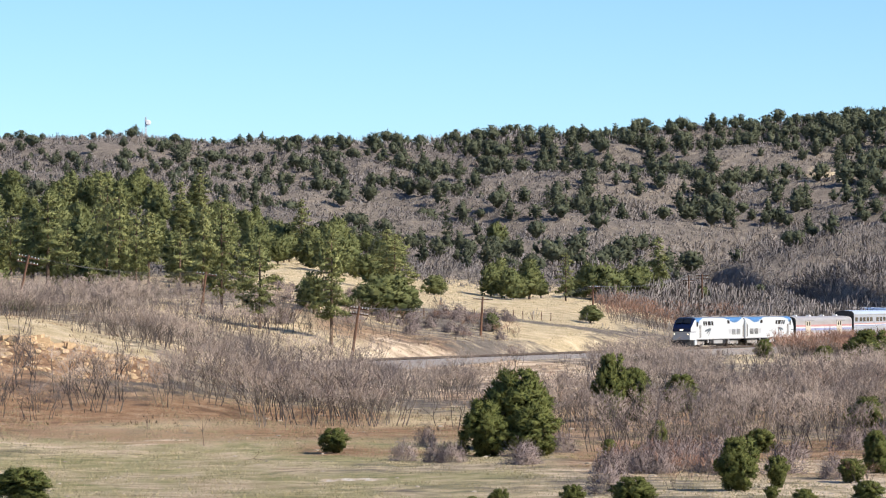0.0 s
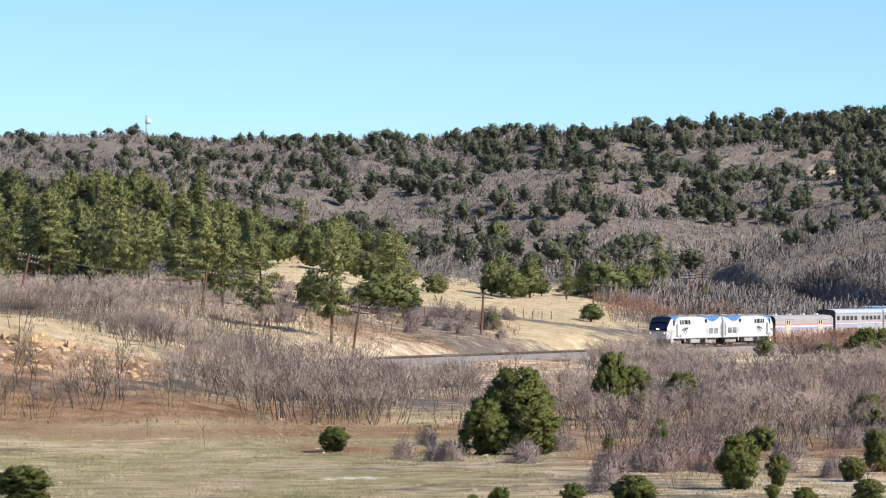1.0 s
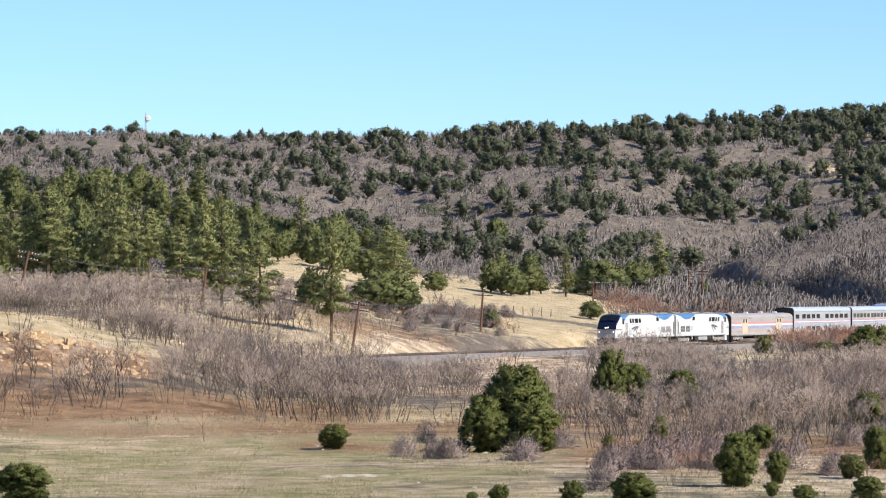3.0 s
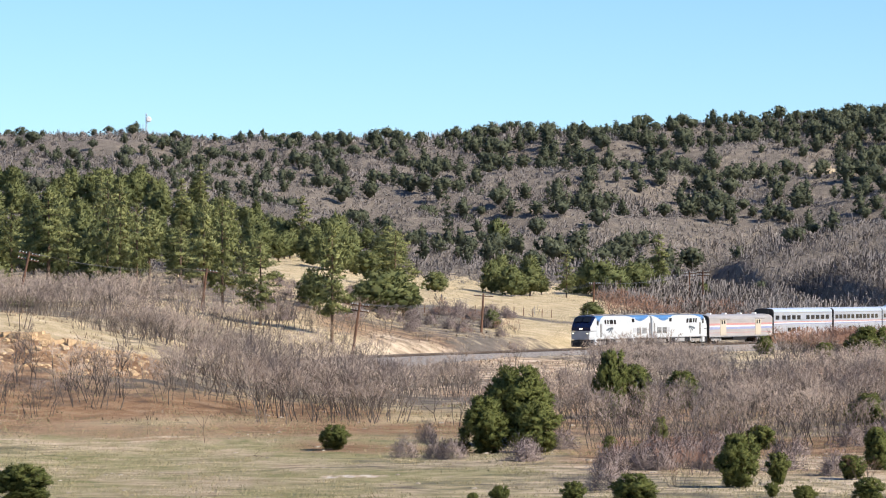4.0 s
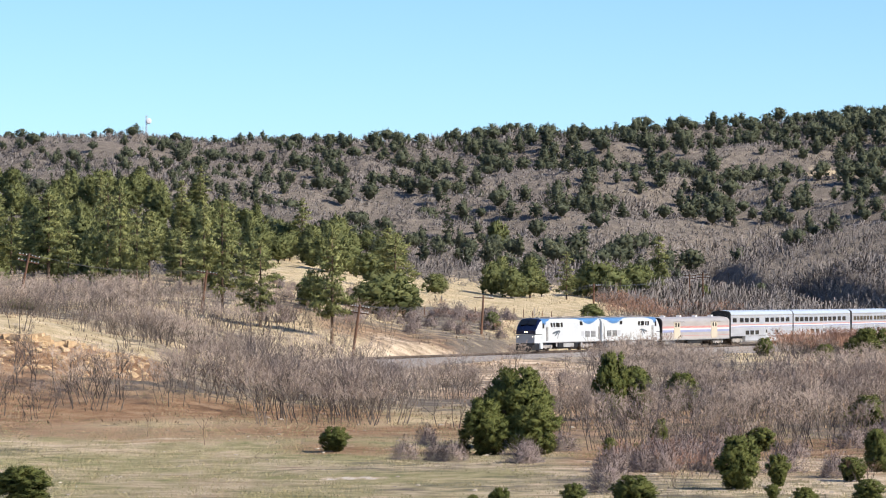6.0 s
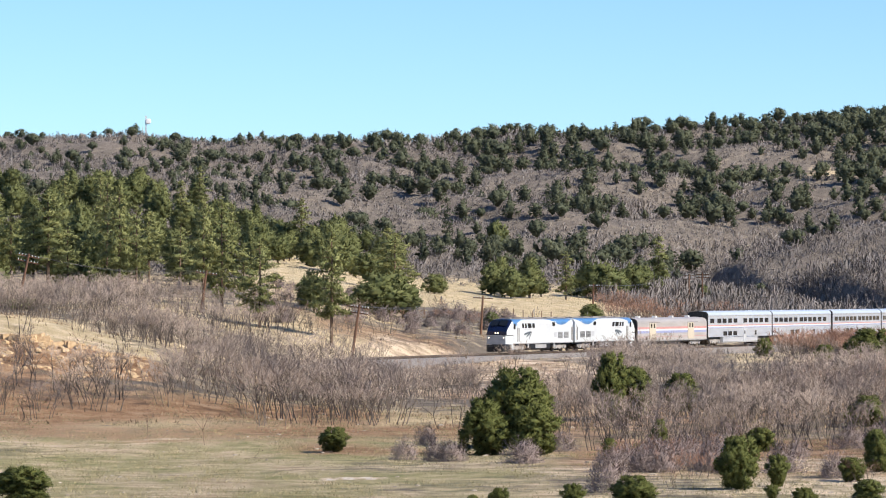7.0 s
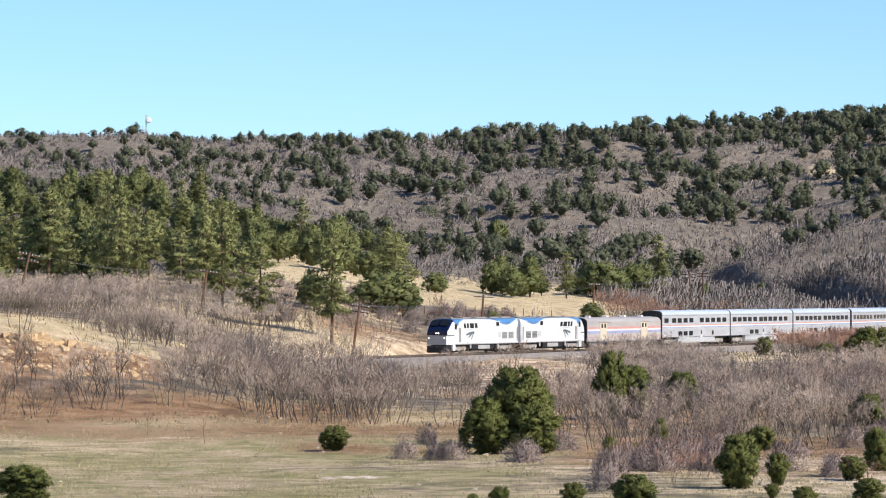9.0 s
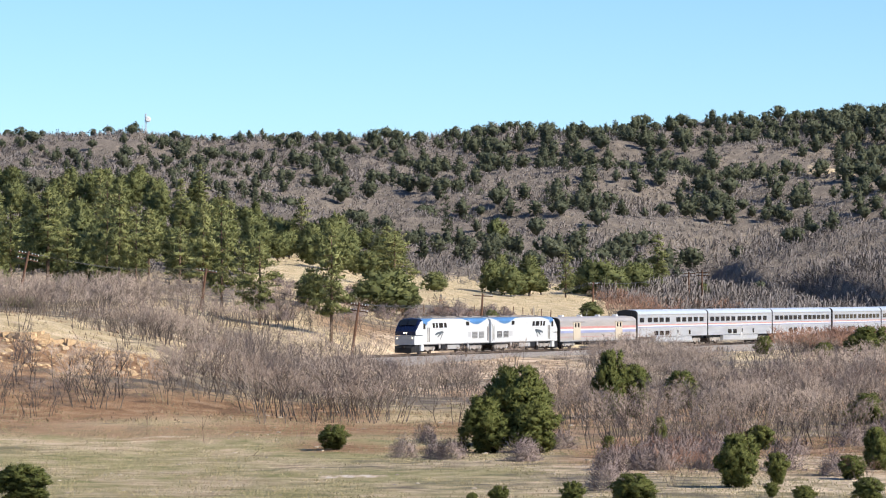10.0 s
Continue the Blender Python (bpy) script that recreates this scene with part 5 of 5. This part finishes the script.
# the ledge at the bank's brow: broken blocks in uneven courses
ledge_me = []
for k in range(5):
    me = bpy.data.meshes.new("ledge_block")
    me.from_pydata([tuple(c + block_rng.uniform(-0.22, 0.22) for c in (x, y, z)) for x in (-1, 1) for y in (-1, 1) for z in (-1, 1)], [],
                   [[0, 1, 3, 2], [4, 6, 7, 5], [0, 4, 5, 1], [2, 3, 7, 6], [0, 2, 6, 4], [1, 5, 7, 3]])
    me.materials.append(ROCK)
    ledge_me.append(me)
for i in range(60):
    x = -40.2 + 0.2 * i + block_rng.uniform(-0.15, 0.15)
    y = 339.6 + 0.8 * math.sin(i * 0.5) - (0.0, 0.6, 1.3)[i % 3]
    s = block_rng.uniform(0.16, 0.42) * (1.0 if i < 36 else 0.6)
    ob = tagged(new("rock", ledge_me[i % 5]), "cracked golden sandstone block of the bank's ledge", "rock", "rocks of the cut bank")
    ob.matrix_basis = pose(x, y, ground_z(x, y) + 0.2 * s, block_rng.uniform(-8, 8), block_rng.uniform(-8, 8), block_rng.uniform(-35, 35)) @ Matrix.Diagonal((s * block_rng.uniform(0.9, 1.8), s, s * block_rng.uniform(0.7, 1.2), 1))


def tufts(name, seed, n, d0, d1, u0, u1, keep, lo, hi, wide, mat, label):
    """Short blades in bunches, far too many to count."""
    rng = np.random.default_rng(seed)
    d, u = np.sqrt(rng.uniform(d0 ** 2, d1 ** 2, n)), rng.uniform(u0, u1, n)
    x = u * d
    ok = keep(x, d, u, rng) & (rail_distance(x, d) > 3.6)
    x, d = x[ok], d[ok]
    z = height(x, d)
    k = 3
    cx, cy, cz = (np.repeat(a, k) for a in (x, d, z))
    m = len(cx)
    cx, cy = cx + rng.normal(0, wide, m), cy + rng.normal(0, wide, m)
    h, a, w = rng.uniform(lo, hi, m), rng.uniform(0, math.pi, m), rng.uniform(0.12, 0.3, m)
    base = np.stack([cx, cy, cz - 0.03], -1)
    side = np.stack([np.cos(a) * w * h, np.sin(a) * w * h, 0 * a], -1)
    tip = base + np.stack([rng.normal(0, 0.35, m) * h, rng.normal(0, 0.35, m) * h, h], -1)
    tagged(tris_mesh(name, np.stack([base - side, base + side, tip], 1), mat), label, "grass", kind="stuff")


def patchy(x, d, u, rng):
    n = np.sin(x * 0.35 + 2.3 * np.sin(d * 0.13 + 0.4 * x)) * np.sin(d * 0.17 + 1.6 * np.sin(x * 0.22 + 1))
    return (rng.uniform(size=len(x)) < 0.42 + 0.5 * n) & (zones(x, d)[:, 3] < 0.65) & ~((x > -9.2) & (x < -2) & (d > 220) & (d < 226)) & ~((u < -0.068) & (d > 329) & (d < 343))


tufts("meadow_grass", 41, 76000, 188, 345, -0.125, 0.125, patchy, 0.05, 0.17, 0.2, GRASS, "short dry tan and green grass tufts")
tufts("field_grass", 42, 26000, 420, 720, -0.125, 0.125, patchy, 0.1, 0.26, 0.3, STRAW, "pale dry grass tufts on the slope")
tufts("brown_weeds", 43, 16000, 300, 545, -0.125, 0.125, lambda x, d, u, rng: patchy(x, d, u, rng) & ((d > 440) & (u < 0.02) & (d < 530) | (d < 440)), 0.12, 0.4, 0.35, WEED, "brown dry weeds on the banks")


# ---- old wire fence along the golden field ----
fence = tagged(new("wire_fence"), "old sagging wire fence with weathered wooden posts along the field", "fence")
post_tops = []
for k in range(15):
    x, y = -4.0 + 1.45 * k, 515.0 + 3.1 * k + 1.2 * math.sin(k * 2.1)
    v, f = [], []
    z = ground_z(x, y)
    limb(v, f, (x, y, z - 0.3), (x + 0.06 * math.sin(k * 5), y, z + 1.15), 0.07, 0.06, 6)
    f.append([len(v) - 6 + i for i in range(6)])
    mesh("post", v, f, POLE_WOOD, False, fence)
    post_tops.append(Vector((x, y, z)))
for h in (0.45, 0.8, 1.05):
    for a, b in zip(post_tops, post_tops[1:]):
        v, f = wire(a + Vector((0, 0, h)), b + Vector((0, 0, h)), 0.04, 0.004)
        mesh("fence_wire", v, f, WIRE, False, fence)


def dead_sapling(x, y, h, seed, label, lying=False):
    v, f, _ = twigs(seed, h, 0.5 * h, 1, 0.4, 4, 0.015)
    ob = tagged(mesh("dead_sapling", v, f, BARK), label, "dead tree")
    ob.matrix_basis = pose(x, y, ground_z(x, y) + (0.12 if lying else 0), 78 if lying else 0, 0, 60)


dead_sapling(3.7, 448.0, 3.2, 301, "thin leafless dead sapling on the railway embankment")
dead_sapling(-13.6, 256.0, 1.5, 302, "dead grey branch lying on the meadow", True)
dead_sapling(-17.8, 272.0, 3.6, 303, "bare pale sapling at the meadow's edge")
dead_sapling(-22.5, 283.0, 2.4, 304, "bare pale sapling at the meadow's edge")


# ---- movement ----
def nose_at(t):
    """Where the train's front is on the line."""
    return 84.8 - 9.0 * t + 0.024 * t * t


def motions():
    offset = 0.0
    for car, length, turned in ((LOCO_A, 21.03, 1), (LOCO_B, 21.03, -1), (BAGGAGE, 25.9, 1), *((c, 25.9, 1) for c in COACHES)):
        rows = []
        for k in range(21):
            t = k * 0.5
            s = nose_at(t) + offset + length / 2
            fx, fy, _ = rail_at(s - length * 0.36)
            bx, by, _ = rail_at(s + length * 0.36)
            turn = math.degrees(math.atan2(fy - by, fx - bx)) + (0 if turned > 0 else 180)
            rows.append((t, pose((fx + bx) / 2, (fy + by) / 2, 0, 0, 0, turn)))
        walk(car, rows)
        offset += length
    for wheel, at, radius, direction in WHEELS:
        rows = []
        for k in range(101):
            turn = math.degrees((nose_at(0) - nose_at(k * 0.1)) / radius) * direction
            rows.append((k * 0.1, pose(*at, 0, turn % 360, 0)))
        walk(wheel, rows)


motions()
